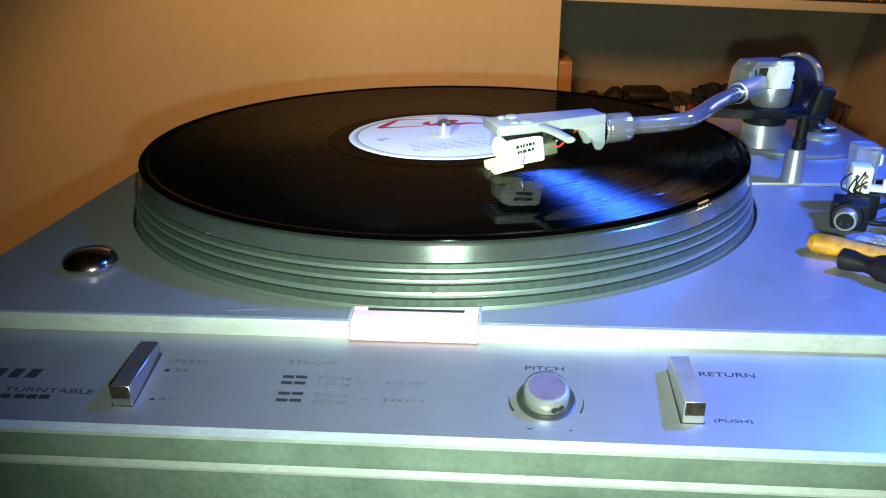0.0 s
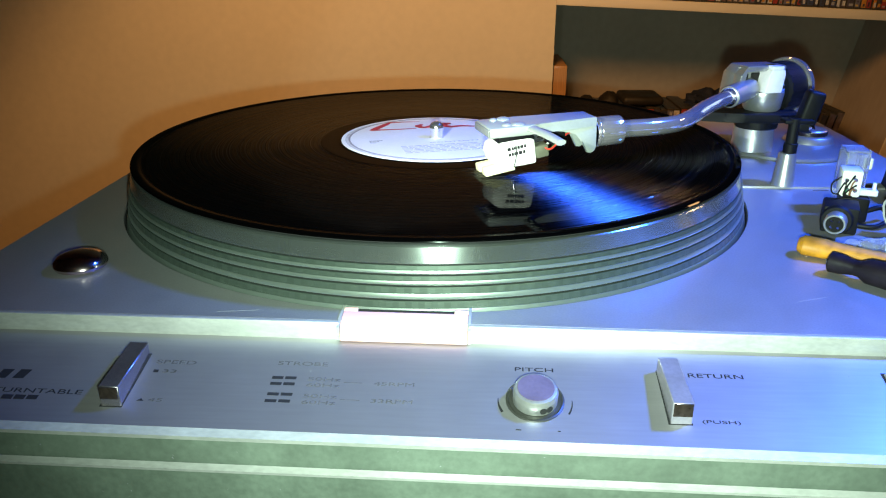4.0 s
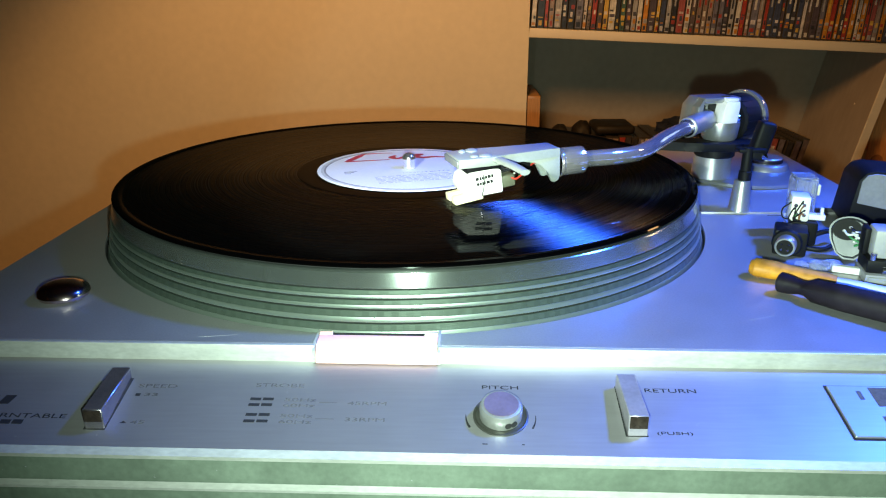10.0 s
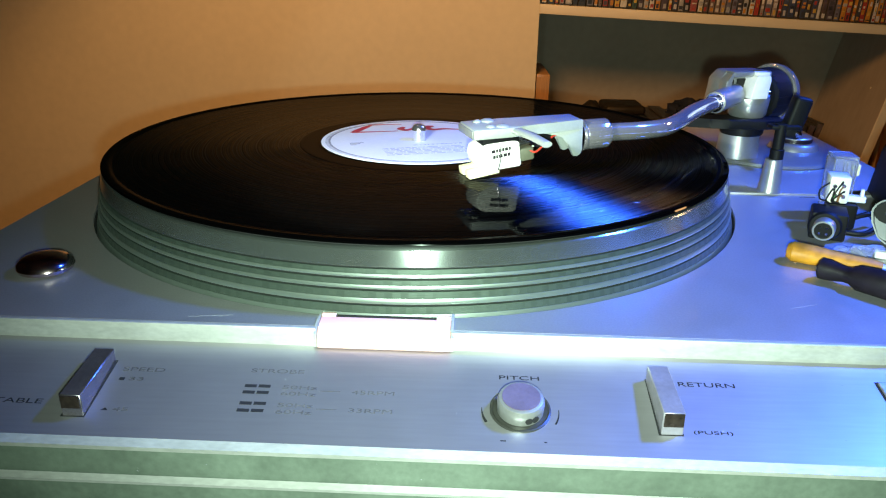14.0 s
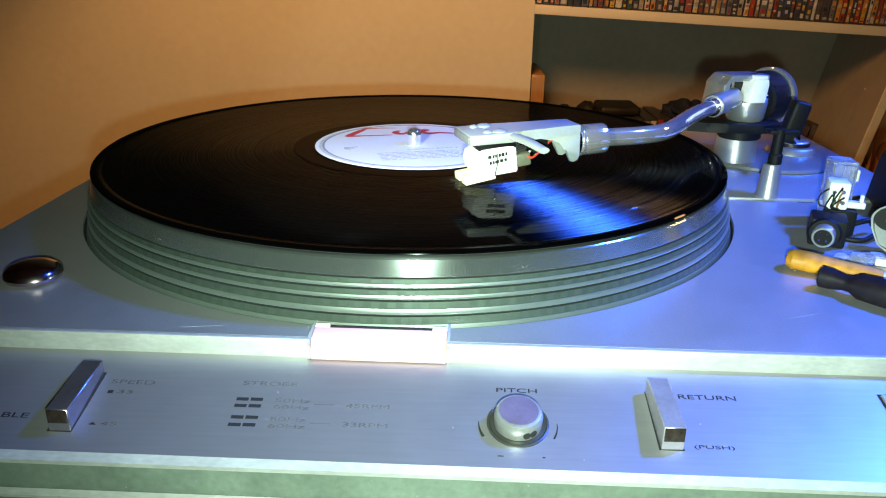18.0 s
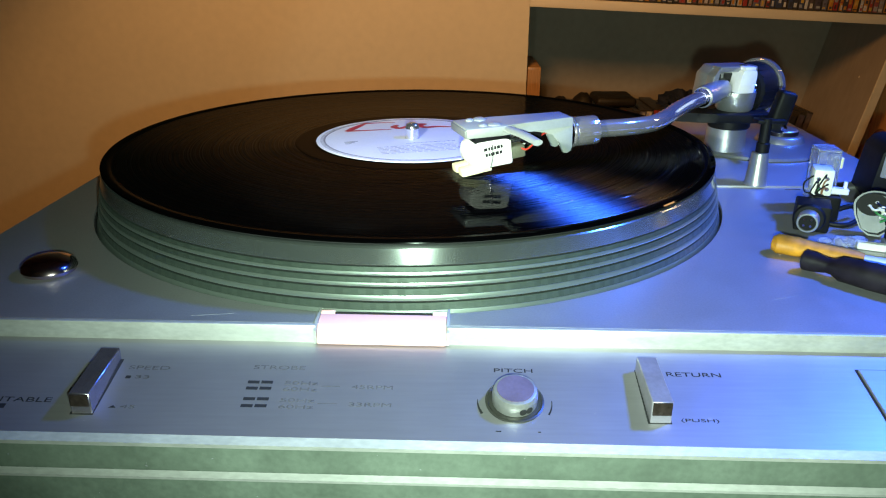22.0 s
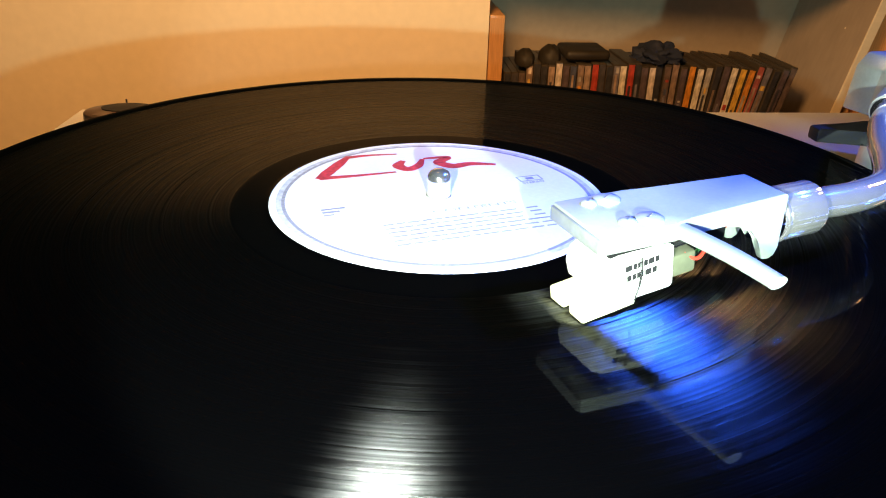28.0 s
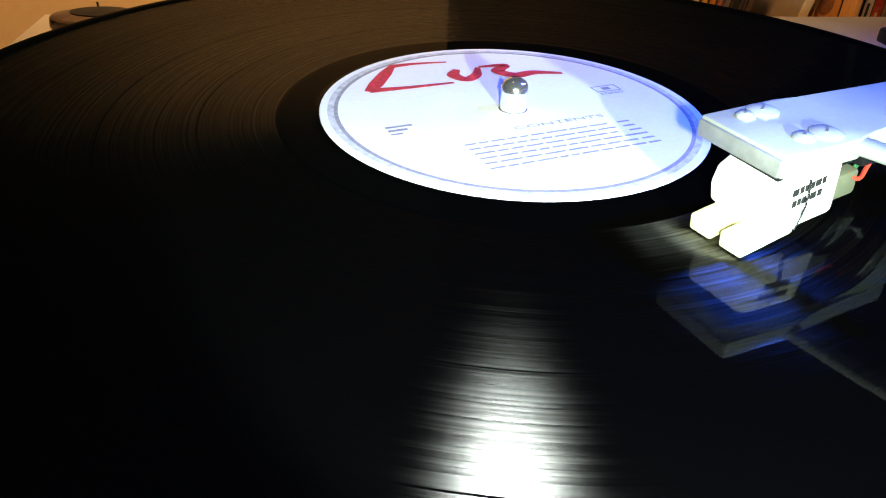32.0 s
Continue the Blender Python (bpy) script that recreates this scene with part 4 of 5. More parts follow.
part("shell_end", lathe([(0, 0), (0.0062, 0), (0.0066, 0.0006), (0.0066, 0.0024), (0, 0.0024)], HS @ Matrix.Translation((0.0494, 0, 0.0488)) @ pose(0, 0, 0, 0, 90, 0), 36), CHROME, shell)
NUT = HS @ Matrix.Translation((0.0517, 0, 0.0488)) @ pose(0, 0, 0, 0, 90, 0)
bm = lathe([(0, 0.0002), (0.0056, 0.0002), (0.0060, 0.0006), (0.0060, 0.0020), (0.0064, 0.0024), (0.0066, 0.0028), (0.0066, 0.0128), (0.0063, 0.0134), (0.0042, 0.0136)], seg=96)
for v in bm.verts:
    if v.co.xy.length > 0.0065 and int(round(math.atan2(v.co.y, v.co.x) / (2 * math.pi) * 96)) % 4 == 0:
        v.co.x, v.co.y = v.co.x * 0.975, v.co.y * 0.975
bm.transform(NUT)
nut = part("locking_collar", bm, POLISH, arm, "polished locking collar with fine flutes")
part("collar_ring", lathe([(0.0060, 0.0008), (0.0068, 0.0008), (0.0070, 0.0011), (0.0070, 0.0016), (0.0068, 0.0019), (0.0060, 0.0019)], NUT, 64), POLISH, nut)
for u, v, r in ((0.0065, 0.0058, 0.0018), (0.0112, 0.0062, 0.0030), (0.0088, -0.0056, 0.0020), (0.0138, -0.0060, 0.0030)):
    screw = part("shell_screw", lathe([(0, 0.0570), (r, 0.0570), (r, 0.0576), (r * 0.6, 0.0581), (0, 0.0582)], HS @ Matrix.Translation((u, v, 0)), 24), SHELL, shell)
    part("screw_slot", box(-r * 0.5, r * 0.5, -0.0002, 0.0002, 0.0579, 0.05825, m=HS @ Matrix.Translation((u, v, 0)) @ pose(0, 0, 0, 0, 0, 35)), ALU, screw)
lift = [(0.0185, -0.0092, 0.0555), (0.0195, -0.0150, 0.0556), (0.0206, -0.0235, 0.0556), (0.0213, -0.0300, 0.0553), (0.0216, -0.0345, 0.0551)]
bm = tube(lift, (0.0026, 0.0023), 14, 5, 0.55)
bm.transform(HS)
part("finger_lift", bm, SHELL, shell, "long finger lift")
part("terminal_block", box(0.0213, 0.0282, -0.0052, 0.0052, 0.0396, 0.0452, 0.0008, 2, CT0), TERM, shell, "dull olive terminal block")
part("shell_plug", box(0.0300, 0.0370, -0.0042, 0.0042, 0.0460, 0.0520, 0.0008, 2, HS), BLACK, shell)

# cartridge under the headshell, its nose a little down
CT = HS @ Matrix.Translation((0.0120, 0, 0.0489)) @ pose(0, 0, 0, 0, -6, 4) @ Matrix.Translation((-0.0120, 0, -0.0480))
cart = part("cartridge", prism([(0.0060, 0.0380), (0.0205, 0.0372), (0.0212, 0.0380), (0.0212, 0.0484), (0.0200, 0.0492), (0.0060, 0.0497), (0.0028, 0.0485), (0.0014, 0.0451), (0.0020, 0.0410)], -0.0066, 0.0066, CT @ Matrix(((1, 0, 0, 0), (0, 0, 1, 0), (0, 1, 0, 0), (0, 0, 0, 1))), 0.0007), IVORY, arm, "ivory cartridge body")
part("cartridge_mount", box(0.0050, 0.0215, -0.0060, 0.0060, 0.0492, 0.0532, 0.0006, 2, HS), BLACK, cart, "black mounting block")
part("stylus_block", join(box(-0.0030, 0.0110, -0.0064, -0.0010, 0.0362, 0.0398, 0.0006, 2, CT), box(-0.0030, 0.0110, 0.0010, 0.0064, 0.0362, 0.0398, 0.0006, 2, CT), box(0.0030, 0.0110, -0.0062, 0.0062, 0.0366, 0.0404, 0.0005, 2, CT)), CREAM, cart, "cream stylus holder")
bm = tube([(0.0050, 0, 0.0372), (0.0010, 0, 0.0362), (-0.0006, 0, 0.0352), (-0.0006, 0, 0.0346)], (0.0005, 0.0002), 8, 3)
bm.transform(CT)
part("stylus", bm, STEEL, cart)
for k, (u0, h0) in enumerate(((0.0080, 0.0455), (0.0084, 0.0430))):
    x = u0
    for w in ((0.0020, 0.0012, 0.0016, 0.0013, 0.0018, 0.0012) if k == 0 else (0.0014, 0.0012, 0.0022, 0.0020, 0.0014)):
        part("body_print", box(x, x + w * 0.8, -0.00672, -0.0065, h0, h0 + 0.0014, m=CT), INK, cart, smooth=False)
        x += w
part("guard_wire", tube([CT @ Vector(p) for p in ((0.0120, -0.0068, 0.0480), (0.0116, -0.0072, 0.0430), (0.0100, -0.0070, 0.0380))], 0.0003, 8, 4), STEEL, cart)
for v in (-0.0045, -0.0018, 0.0018, 0.0045):
    part("pin", lathe([(0, 0), (0.0007, 0), (0.0007, 0.0055), (0, 0.0055)], CT @ Matrix.Translation((0.0210, v, 0.0462)) @ pose(0, 0, 0, 0, 90, 0), 10), STEEL, cart)
for v, dz, m_ in ((-0.0045, 0.0, REDW), (-0.0018, -0.001, GREENW), (0.0018, 0.0005, WHITEW), (0.0045, -0.0006, BROWNW)):
    part("lead", tube([HS @ Vector(p) for p in ((0.0255, v, 0.0462), (0.0290, v - 0.0006, 0.0445 + dz), (0.0330, v * 0.8, 0.0462 + dz), (0.0380, v * 0.6, 0.0500), (0.0440, v * 0.4, 0.0505))], 0.00045, 8, 5), m_, arm)

# ---- loose things on the deck ----
dome = thing("adapter_dome", (-0.1327, -0.1240, DECK), "small tarnished chrome dome resting on the silver deck", "adapter")
part("dome_shell", lathe([(0.0070, 0), (0.0096, 0.0012), (0.0102, 0.0026), (0.0096, 0.0042), (0.0078, 0.0056), (0.0046, 0.0066), (0, 0.0069)], seg=56), BRONZE, dome, local=True)
part("dome_foot", lathe([(0, 0), (0.0064, 0), (0.0064, 0.0012), (0, 0.0012)], seg=32), BLACK, dome, local=True)

# connector block: black cube with a metal four-pin socket, pale cartridge with wires on top
plug = thing("connector_block", (0.181, -0.0650, DECK), "black connector block with a metal four-pin socket", "connector")
part("block", box(0.1757, 0.1900, -0.0715, -0.0565, DECK, DECK + 0.0120, 0.0010, 2), BLACK, plug)
S = Matrix.Translation((0.1816, -0.0710, DECK + 0.0064)) @ pose(0, 0, 0, 90, 0, -8) @ Matrix.Diagonal((0.98, 0.98, 1, 1))
part("collar", lathe([(0.0048, -0.0005), (0.0064, -0.0005), (0.0068, 0.0010), (0.0060, 0.0022), (0.0048, 0.0022)], S, 32), BLACK, plug)
sock = part("socket", lathe([(0.0040, 0.0), (0.0046, 0.0), (0.0046, 0.0078), (0.0043, 0.0084), (0.0036, 0.0084), (0.0036, 0.0020)], S, 36, caps=False), ALU, plug, "bright metal socket")
part("socket_face", lathe([(0, 0.0070), (0.0037, 0.0070), (0.0037, 0.0074), (0, 0.0074)], S, 28), BLACK, sock)
for a in (45, 135, 225, 315):
    part("contact", lathe([(0, 0.0072), (0.0005, 0.0072), (0.0005, 0.0080), (0, 0.0080)], S @ pose(0, 0, 0, 0, 0, a) @ Matrix.Translation((0.0020, 0, 0)), 8), CHROME, sock)
spare = thing("spare_cartridge", (0.1935, -0.0520, DECK), "spare white cartridge with loose wires on the connector block", "cartridge")
part("body", box(0.1856, 0.1942, -0.0560, -0.0450, DECK + 0.0118, DECK + 0.0240, 0.0010, 2), IVORY, spare)
for i, (dx, dz, m_) in enumerate(((0.0028, 0.0085, INK), (0.0072, 0.0088, BROWNW), (0.0034, 0.0045, GREENW), (0.0078, 0.0040, BROWNW))):
    part("terminal", lathe([(0, 0), (0.0009, 0), (0.0009, 0.0018), (0, 0.0018)], Matrix.Translation((0.1853 + dx * 0.8, -0.0558, DECK + 0.0115 + dz)) @ pose(0, 0, 0, 90, 0, 0), 10), STEEL, spare)
    part("wire", tube([(0.1853 + dx * 0.8, -0.0576, DECK + 0.0115 + dz), (0.1858 + dx * 0.55, -0.0586, DECK + 0.0150 + dz * 0.4), (0.1866 + dx * 0.4, -0.0578, DECK + 0.0136), (0.1874 + dx * 0.4, -0.0566, DECK + 0.0124)], 0.00036, 8, 5), m_, spare)
for dx, dz in ((0.0016, 0.0030), (0.0050, 0.0062), (0.0062, 0.0022)):
    part("wire", tube([(0.1856 + dx, -0.0564, DECK + 0.0150 + dz), (0.1848 + dx, -0.0592, DECK + 0.0160 + dz), (0.1838 + dx * 0.6, -0.0590, DECK + 0.0142), (0.1846 + dx, -0.0572, DECK + 0.0124)], 0.00034, 8, 5), INK, spare)
part("loop_wire", tube([(0.1856, -0.0555, DECK + 0.0210), (0.1820, -0.0570, DECK + 0.0180), (0.1824, -0.0575, DECK + 0.0140), (0.1855, -0.0570, DECK + 0.0130)], 0.00035, 8, 5), INK, spare)
part("tail", box(0.1942, 0.2020, -0.0530, -0.0490, DECK + 0.0122, DECK + 0.0150, 0.0004, 1), WHITEP, spare)
part("tail_post", box(0.1996, 0.2010, -0.0520, -0.0500, DECK + 0.0150, DECK + 0.0182, 0.0002, 1), WHITEP, spare)
part("holder", box(0.1870, 0.1990, -0.0560, -0.0440, DECK, DECK + 0.0117, 0.0012, 2), BLACK, spare, "black holder")

plug.matrix_basis = plug.matrix_basis @ pose(0, 0, 0, 0, 0, -22)
spare.matrix_basis = pose(0.1910, -0.0510, 0, 0, 0, -16) @ pose(-0.1895, 0.0510, 0) @ spare.matrix_basis

guard = thing("stylus_guard", (0.199, -0.036, DECK), "clear plastic stylus guard box standing on the deck", "guard")
GB = pose(0.199, -0.036, 0, 0, 0, -8)
part("box_shell", join(box(-0.0052, 0.0052, -0.0060, 0.0060, DECK + 0.0285, DECK + 0.0298, 0.0004, 1, GB), box(-0.0052, -0.0044, -0.0060, 0.0060, DECK, DECK + 0.0284, 0.0003, 1, GB), box(0.0044, 0.0052, -0.0060, 0.0060, DECK, DECK + 0.0284, 0.0003, 1, GB), box(-0.0043, 0.0043, 0.0051, 0.0060, DECK, DECK + 0.0284, 0.0003, 1, GB)), CLEAR, guard)
part("peg", box(0.0052, 0.0080, -0.0020, 0.0020, DECK + 0.0200, DECK + 0.0255, 0.0005, 1, GB), CREAM, guard)
part("arm_strip", box(-0.001, 0.004, -0.0060, -0.0050, DECK + 0.0140, DECK + 0.0280, 0.0002, 1, GB), CLEAR, guard)


def along(a, b):
    a, b = Vector(a), Vector(b)
    return Matrix.Translation(a) @ (b - a).to_track_quat("Z", "Y").to_matrix().to_4x4(), (b - a).length


# yellow screwdriver
yel = thing("yellow_screwdriver", (0.158, -0.093, DECK), "worn yellow-handled tool lying on the deck", "screwdriver")
M, ln = along((0.1530, -0.0955, DECK + 0.0042), (0.1955, -0.1190, DECK + 0.0032))
part("handle", lathe([(0, 0), (0.0030, 0.0004), (0.0046, 0.0025), (0.0046, 0.0100), (0.0040, 0.0150), (0.0036, 0.0220), (0.0036, 0.0300), (0.0028, 0.0340), (0, 0.0342)], M @ Matrix.Diagonal((1.15, 0.85, 1, 1)), 20), YELLOW, yel, "chipped yellow plastic handle")
part("blade", lathe([(0, 0.0330), (0.0022, 0.0330), (0.0026, 0.0420), (0.0018, 0.0620), (0.0004, 0.0720), (0, 0.0720)], M @ Matrix.Diagonal((1.6, 0.6, 1, 1)), 16), WHITEP, yel, "pale flat blade")
for k in range(5):
    part("handle_nick", box(-0.0006, 0.0006, -0.0002, 0.0002, 0, 0.0008, m=M @ Matrix.Translation((-0.0010 + 0.0008 * (k % 3), -0.0040, 0.004 + 0.0028 * k))), BROWNW, yel)
# dark screwdriver in front of it
blk = thing("black_screwdriver", (0.172, -0.125, DECK), "dark plastic screwdriver handle lying on the deck", "screwdriver")
M, ln = along((0.1580, -0.1145, DECK + 0.0044), (0.2000, -0.1570, DECK + 0.0054))
part("grip", lathe([(0, 0), (0.0042, 0), (0.0050, 0.0006), (0.0048, 0.0040), (0.0036, 0.0090), (0.0038, 0.0110), (0.0058, 0.0140), (0.0064, 0.0250), (0.0062, 0.0420), (0.0056, 0.0490), (0.0030, 0.0512), (0, 0.0514)], M @ Matrix.Diagonal((0.82, 0.82, 1, 1)), 18), DARKGRIP, blk, "dark moulded grip")
part("shaft", lathe([(0, -0.0008), (0.0016, -0.0008), (0.0016, 0.0004), (0, 0.0004)], M, 12), STEEL, blk)

# empty headshell standing on its nose, its hollow back turned outwards
ringt = thing("empty_headshell", (0.2035, -0.0780, DECK), "empty pale headshell standing on the deck with loose wires", "headshell")
RM = pose(0.2035, -0.0780, DECK + 0.0006, 0, 0, -26) @ pose(0, 0, 0, 72, 0, 0) @ Matrix.Diagonal((1.12, 0.87, 1, 1))


def pear(k):
    """The shell's outline, round above and narrowing to its nose."""
    arc = [(0.0078 * k * math.cos(radians(a)), 0.0150 + 0.0078 * k * math.sin(radians(a))) for a in range(0, 181, 15)]
    return arc + [(-0.0070 * k, 0.0100), (-0.0042 * k, 0.0030 + 0.0020 * (1 - k)), (-0.0010 * k, 0.0002 + 0.0090 * (1 - k)), (0.0030 * k, 0.0002 + 0.0090 * (1 - k)), (0.0058 * k, 0.0040 + 0.0020 * (1 - k))]


bm = bmesh.new()
outer0, outer1, inner1, inner0 = [[bm.verts.new((x, y, z)) for x, y in pear(k)] for k, z in ((0.86, -0.0060), (1.0, 0.0010), (0.90, 0.0010), (0.80, -0.0034))]
n = len(outer0)
for a, c in ((outer0, outer1), (outer1, inner1), (inner1, inner0)):
    for q in range(n):
        bm.faces.new((a[q], a[(q + 1) % n], c[(q + 1) % n], c[q]))
bm.faces.new(inner0)
bm.faces.new(outer0[::-1])
bm.transform(RM)
part("shell", bm, DULL, ringt)
part("socket_hole", lathe([(0, -0.0022), (0.0056, -0.0022), (0.0056, -0.0016), (0, -0.0016)], RM @ Matrix.Translation((-0.0010, 0.0158, 0)), 28), WELL, ringt)
for q, (dx, dy) in enumerate(((-0.0022, 0.0150), (0.0, 0.0170), (0.0012, 0.0142), (-0.0006, 0.0132))):
    pin = part("pin", lathe([(0, -0.0020), (0.0007, -0.0020), (0.0007, 0.0016), (0, 0.0016)], RM @ Matrix.Translation((dx, dy, 0)), 10), GREYP, ringt)
    part("wire", tube([RM @ Vector(p) for p in ((dx, dy, 0.0012), (dx + 0.0016, dy - 0.0020, 0.0034), (dx + 0.0048, dy - 0.0014 - 0.0008 * q, 0.0030), (dx + 0.0040 - 0.0004 * q, dy - 0.0056, 0.0016))], 0.0005, 8, 5), (WHITEW, STEEL, WHITEW, GREENW)[q], ringt)

# grey-lidded box at the deck's edge
case = thing("black_case", (0.246, -0.030, DECK), "small black case with a grey face standing on the deck", "case")
CM = pose(0.2290, -0.0250, DECK, 0, 0, -12) @ Matrix.Diagonal((1, 1, 0.86, 1))
part("body", prism([(0, 0), (0.052, 0), (0.052, 0.032), (0.010, 0.0345), (0.006, 0.033), (0.003, 0.028)], 0.0, 0.030, CM @ Matrix(((1, 0, 0, 0), (0, 0, 1, 0), (0, 1, 0, 0), (0, 0, 0, 1))), 0.0016, 2), BLACK, case)
part("face", prism([(0.0038, 0.0145), (0.050, 0.0050), (0.050, 0.0300), (0.0105, 0.0328), (0.0068, 0.0318), (0.0045, 0.0280)], -0.0006, 0.0010, CM @ Matrix(((1, 0, 0, 0), (0, 0, 1, 0), (0, 1, 0, 0), (0, 0, 0, 1))), 0.0003, 1), GREYP, case, "flat grey face")

# white cartridge on a dark foot
wc = thing("white_cartridge", (0.2120, -0.0960, DECK), "tall white cartridge standing on a dark metal foot", "cartridge")
WM = pose(0.2005, -0.0955, DECK, 0, 0, -14)
part("foot", box(0, 0.026, -0.010, 0.008, 0, 0.0040, 0.0006, 2, WM), GREYP, wc)
part("foot_strip", box(0.0010, 0.026, -0.0106, -0.0098, 0.0006, 0.0032, 0.0003, 1, WM), TRIM, wc)
part("frame", box(0.0004, 0.026, -0.008, 0.007, 0.0041, 0.0098, 0.0006, 2, WM), BLACK, wc)
part("frame_cheek", box(-0.0006, 0.0018, -0.001, 0.006, 0.0099, 0.0215, 0.0006, 2, WM), BLACK, wc)
part("roller", lathe([(0, 0), (0.0018, 0), (0.0018, 0.018), (0, 0.018)], WM @ Matrix.Translation((0.006, -0.0085, 0.0060)) @ pose(0, 0, 0, 0, 90, 0), 16), STEEL, wc)
part("body", box(0.0020, 0.024, -0.006, 0.006, 0.0099, 0.0225, 0.0014, 2, WM), OFFWHITE, wc)
part("screw_head", lathe([(0, 0), (0.0012, 0), (0.0012, 0.0030), (0, 0.0032)], WM @ Matrix.Translation((0.0024, -0.0072, 0.0099)), 12), STEEL, wc)

# clear scraps and a white strip between the tools
scrap = thing("clear_scraps", (0.183, -0.092, DECK), "crumpled clear plastic scraps on the deck", "scrap")
random.seed(8)
for cx, cy, s in ((0.1790, -0.0880, 0.0040), (0.1860, -0.0895, 0.0052), (0.1925, -0.0880, 0.0046)):
    bm = bmesh.new()
    bmesh.ops.create_icosphere(bm, subdivisions=2, radius=s)
    for v in bm.verts:
        v.co = Vector((v.co.x * random.uniform(0.7, 1.2), v.co.y * random.uniform(0.6, 1.1), max(v.co.z, -s * 0.2) * random.uniform(0.5, 1.0) + s * 0.2)) + Vector((cx, cy, DECK))
    part("scrap", bm, CLEAR, scrap, smooth=False)
strip = thing("white_strip", (0.200, -0.096, DECK), "small white plastic bracket on the deck", "bracket")
SM = pose(0.1985, -0.0940, DECK, 0, 0, -22)
part("bar", box(-0.0080, 0.0080, -0.0016, 0.0016, 0.0002, 0.0032, 0.0003, 1, SM), WHITEP, strip)
part("toe", box(0.0055, 0.0085, -0.0080, -0.0010, 0.0, 0.0028, 0.0004, 1, SM), WHITEP, strip)
cable = thing("thin_cable", (0.205, -0.060, DECK), "thin black cable lying between the parts", "cable")
part("strand", tube([(0.1880, -0.0600, DECK + 0.001), (0.1980, -0.0660, DECK + 0.0012), (0.2060, -0.0625, DECK + 0.003), (0.2120, -0.0560, DECK + 0.0015)], 0.0011, 10, 6), BLACK, cable)
part("strand", tube([(0.1900, -0.0540, DECK + 0.001), (0.2040, -0.0560, DECK + 0.0070), (0.2100, -0.0520, DECK + 0.004)], 0.0012, 10, 6), BLACK, cable)

# ---- bookcase ----
case_b = thing("bookcase", (0.55, 1.30, -0.84), "cream bookcase with a leaning side and rows of discs", "bookcase")
BX1 = 0.91                                   # side panel at shelf height
TILT = 2.5                                   # the old upper shelf sags to one side
DEEP = FRONT + 0.27
top_z, thick = 0.0495, 0.0180
SH = Matrix.Translation((EDGE, 0, top_z)) @ pose(0, 0, 0, 0, TILT, 0)
part("upper_shelf", box(0.0005, 0.732, FRONT, DEEP - 0.002, -thick, 0, 0.0012, 2, SH), SHELF, case_b, "cream shelf board")
part("lower_shelf", box(EDGE + 0.0005, 0.846, FRONT + 0.003, DEEP - 0.002, -0.388, -0.370, 0.0012), SHELF, case_b, "cream shelf board")
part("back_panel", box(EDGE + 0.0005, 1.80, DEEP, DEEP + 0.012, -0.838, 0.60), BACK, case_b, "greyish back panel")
LEAN = 11.6
PM = Matrix.Translation((BX1, 0, 0)) @ pose(0, 0, 0, 0, LEAN, 0)
part("side_panel", box(-0.017, 0, FRONT + 0.003, DEEP - 0.002, -0.84, 0.55, m=PM), SIDE, case_b, "leaning side panel")
part("side_edge", box(-0.0175, 0.0005, FRONT - 0.001, FRONT + 0.0028, -0.84, 0.55, 0.0006, 1, PM), SHELF, case_b, "cream front edging")
part("screw_hole", lathe([(0, 0), (0.0022, 0), (0.0022, 0.0004), (0, 0.0005)], PM @ Matrix.Translation((-0.0172, 1.20, -0.115)) @ pose(0, 0, 0, 0, -90, 0), 14), SHELF, case_b)
# pine boards and boxes in the next bay
pine = thing("knotty_wood_backing", (1.02, 1.28, -0.84), "orange-brown pine panel with dark knots", "panel")
FLAT_Y = Matrix(((1, 0, 0, 0), (0, 0, 1, 0), (0, 1, 0, 0), (0, 0, 0, 1)))
part("board", prism([(0.887, -0.80), (0.9545, -0.80), (0.9545, 0.09), (0.9310, 0.09), (0.887, -0.124)], FRONT + 0.042, FRONT + 0.056, FLAT_Y, 0.0006, 1), PINE, pine)
part("board_edge", box(0.8740, 0.8862, FRONT + 0.018, FRONT + 0.056, -0.80, -0.196, 0.001, 2), RAW, pine, "lit raw edge of the pine panel")
for x, z, r, t in ((0.923, -0.234, 0.016, 1.35), (0.931, -0.285, 0.008, 1.1)):
    part("knot", lathe([(0, 0), (r, 0), (r * 0.7, 0.0008), (0, 0.001)], Matrix.Translation((x, FRONT + 0.042, z)) @ pose(0, 0, 0, 90, 0, 0) @ Matrix.Diagonal((1, t, 1, 1)), 28), KNOT, pine)
post_b = thing("pine_upright", (0.96, 1.14, -0.84), "pale pine upright of the next shelf bay", "upright")
part("upright", box(0.9550, 0.9670, FRONT, FRONT + 0.040, -0.84, 0.0, 0.001), RAW, post_b)
part("rail", box(0.9675, 1.40, FRONT, FRONT + 0.030, -0.115, -0.100, 0.001), PINE, post_b)

# ---- discs and books ----
PALETTE = [(0.05, 0.045, 0.05), (0.10, 0.07, 0.06), (0.32, 0.30, 0.28), (0.34, 0.045, 0.03), (0.50, 0.20, 0.03), (0.05, 0.06, 0.10), (0.55, 0.50, 0.42), (0.20, 0.14, 0.11), (0.05, 0.10, 0.07),
           (0.28, 0.20, 0.16), (0.56, 0.34, 0.06), (0.30, 0.08, 0.07), (0.14, 0.13, 0.16), (0.08, 0.06, 0.07), (0.50, 0.44, 0.40), (0.03, 0.03, 0.035)]
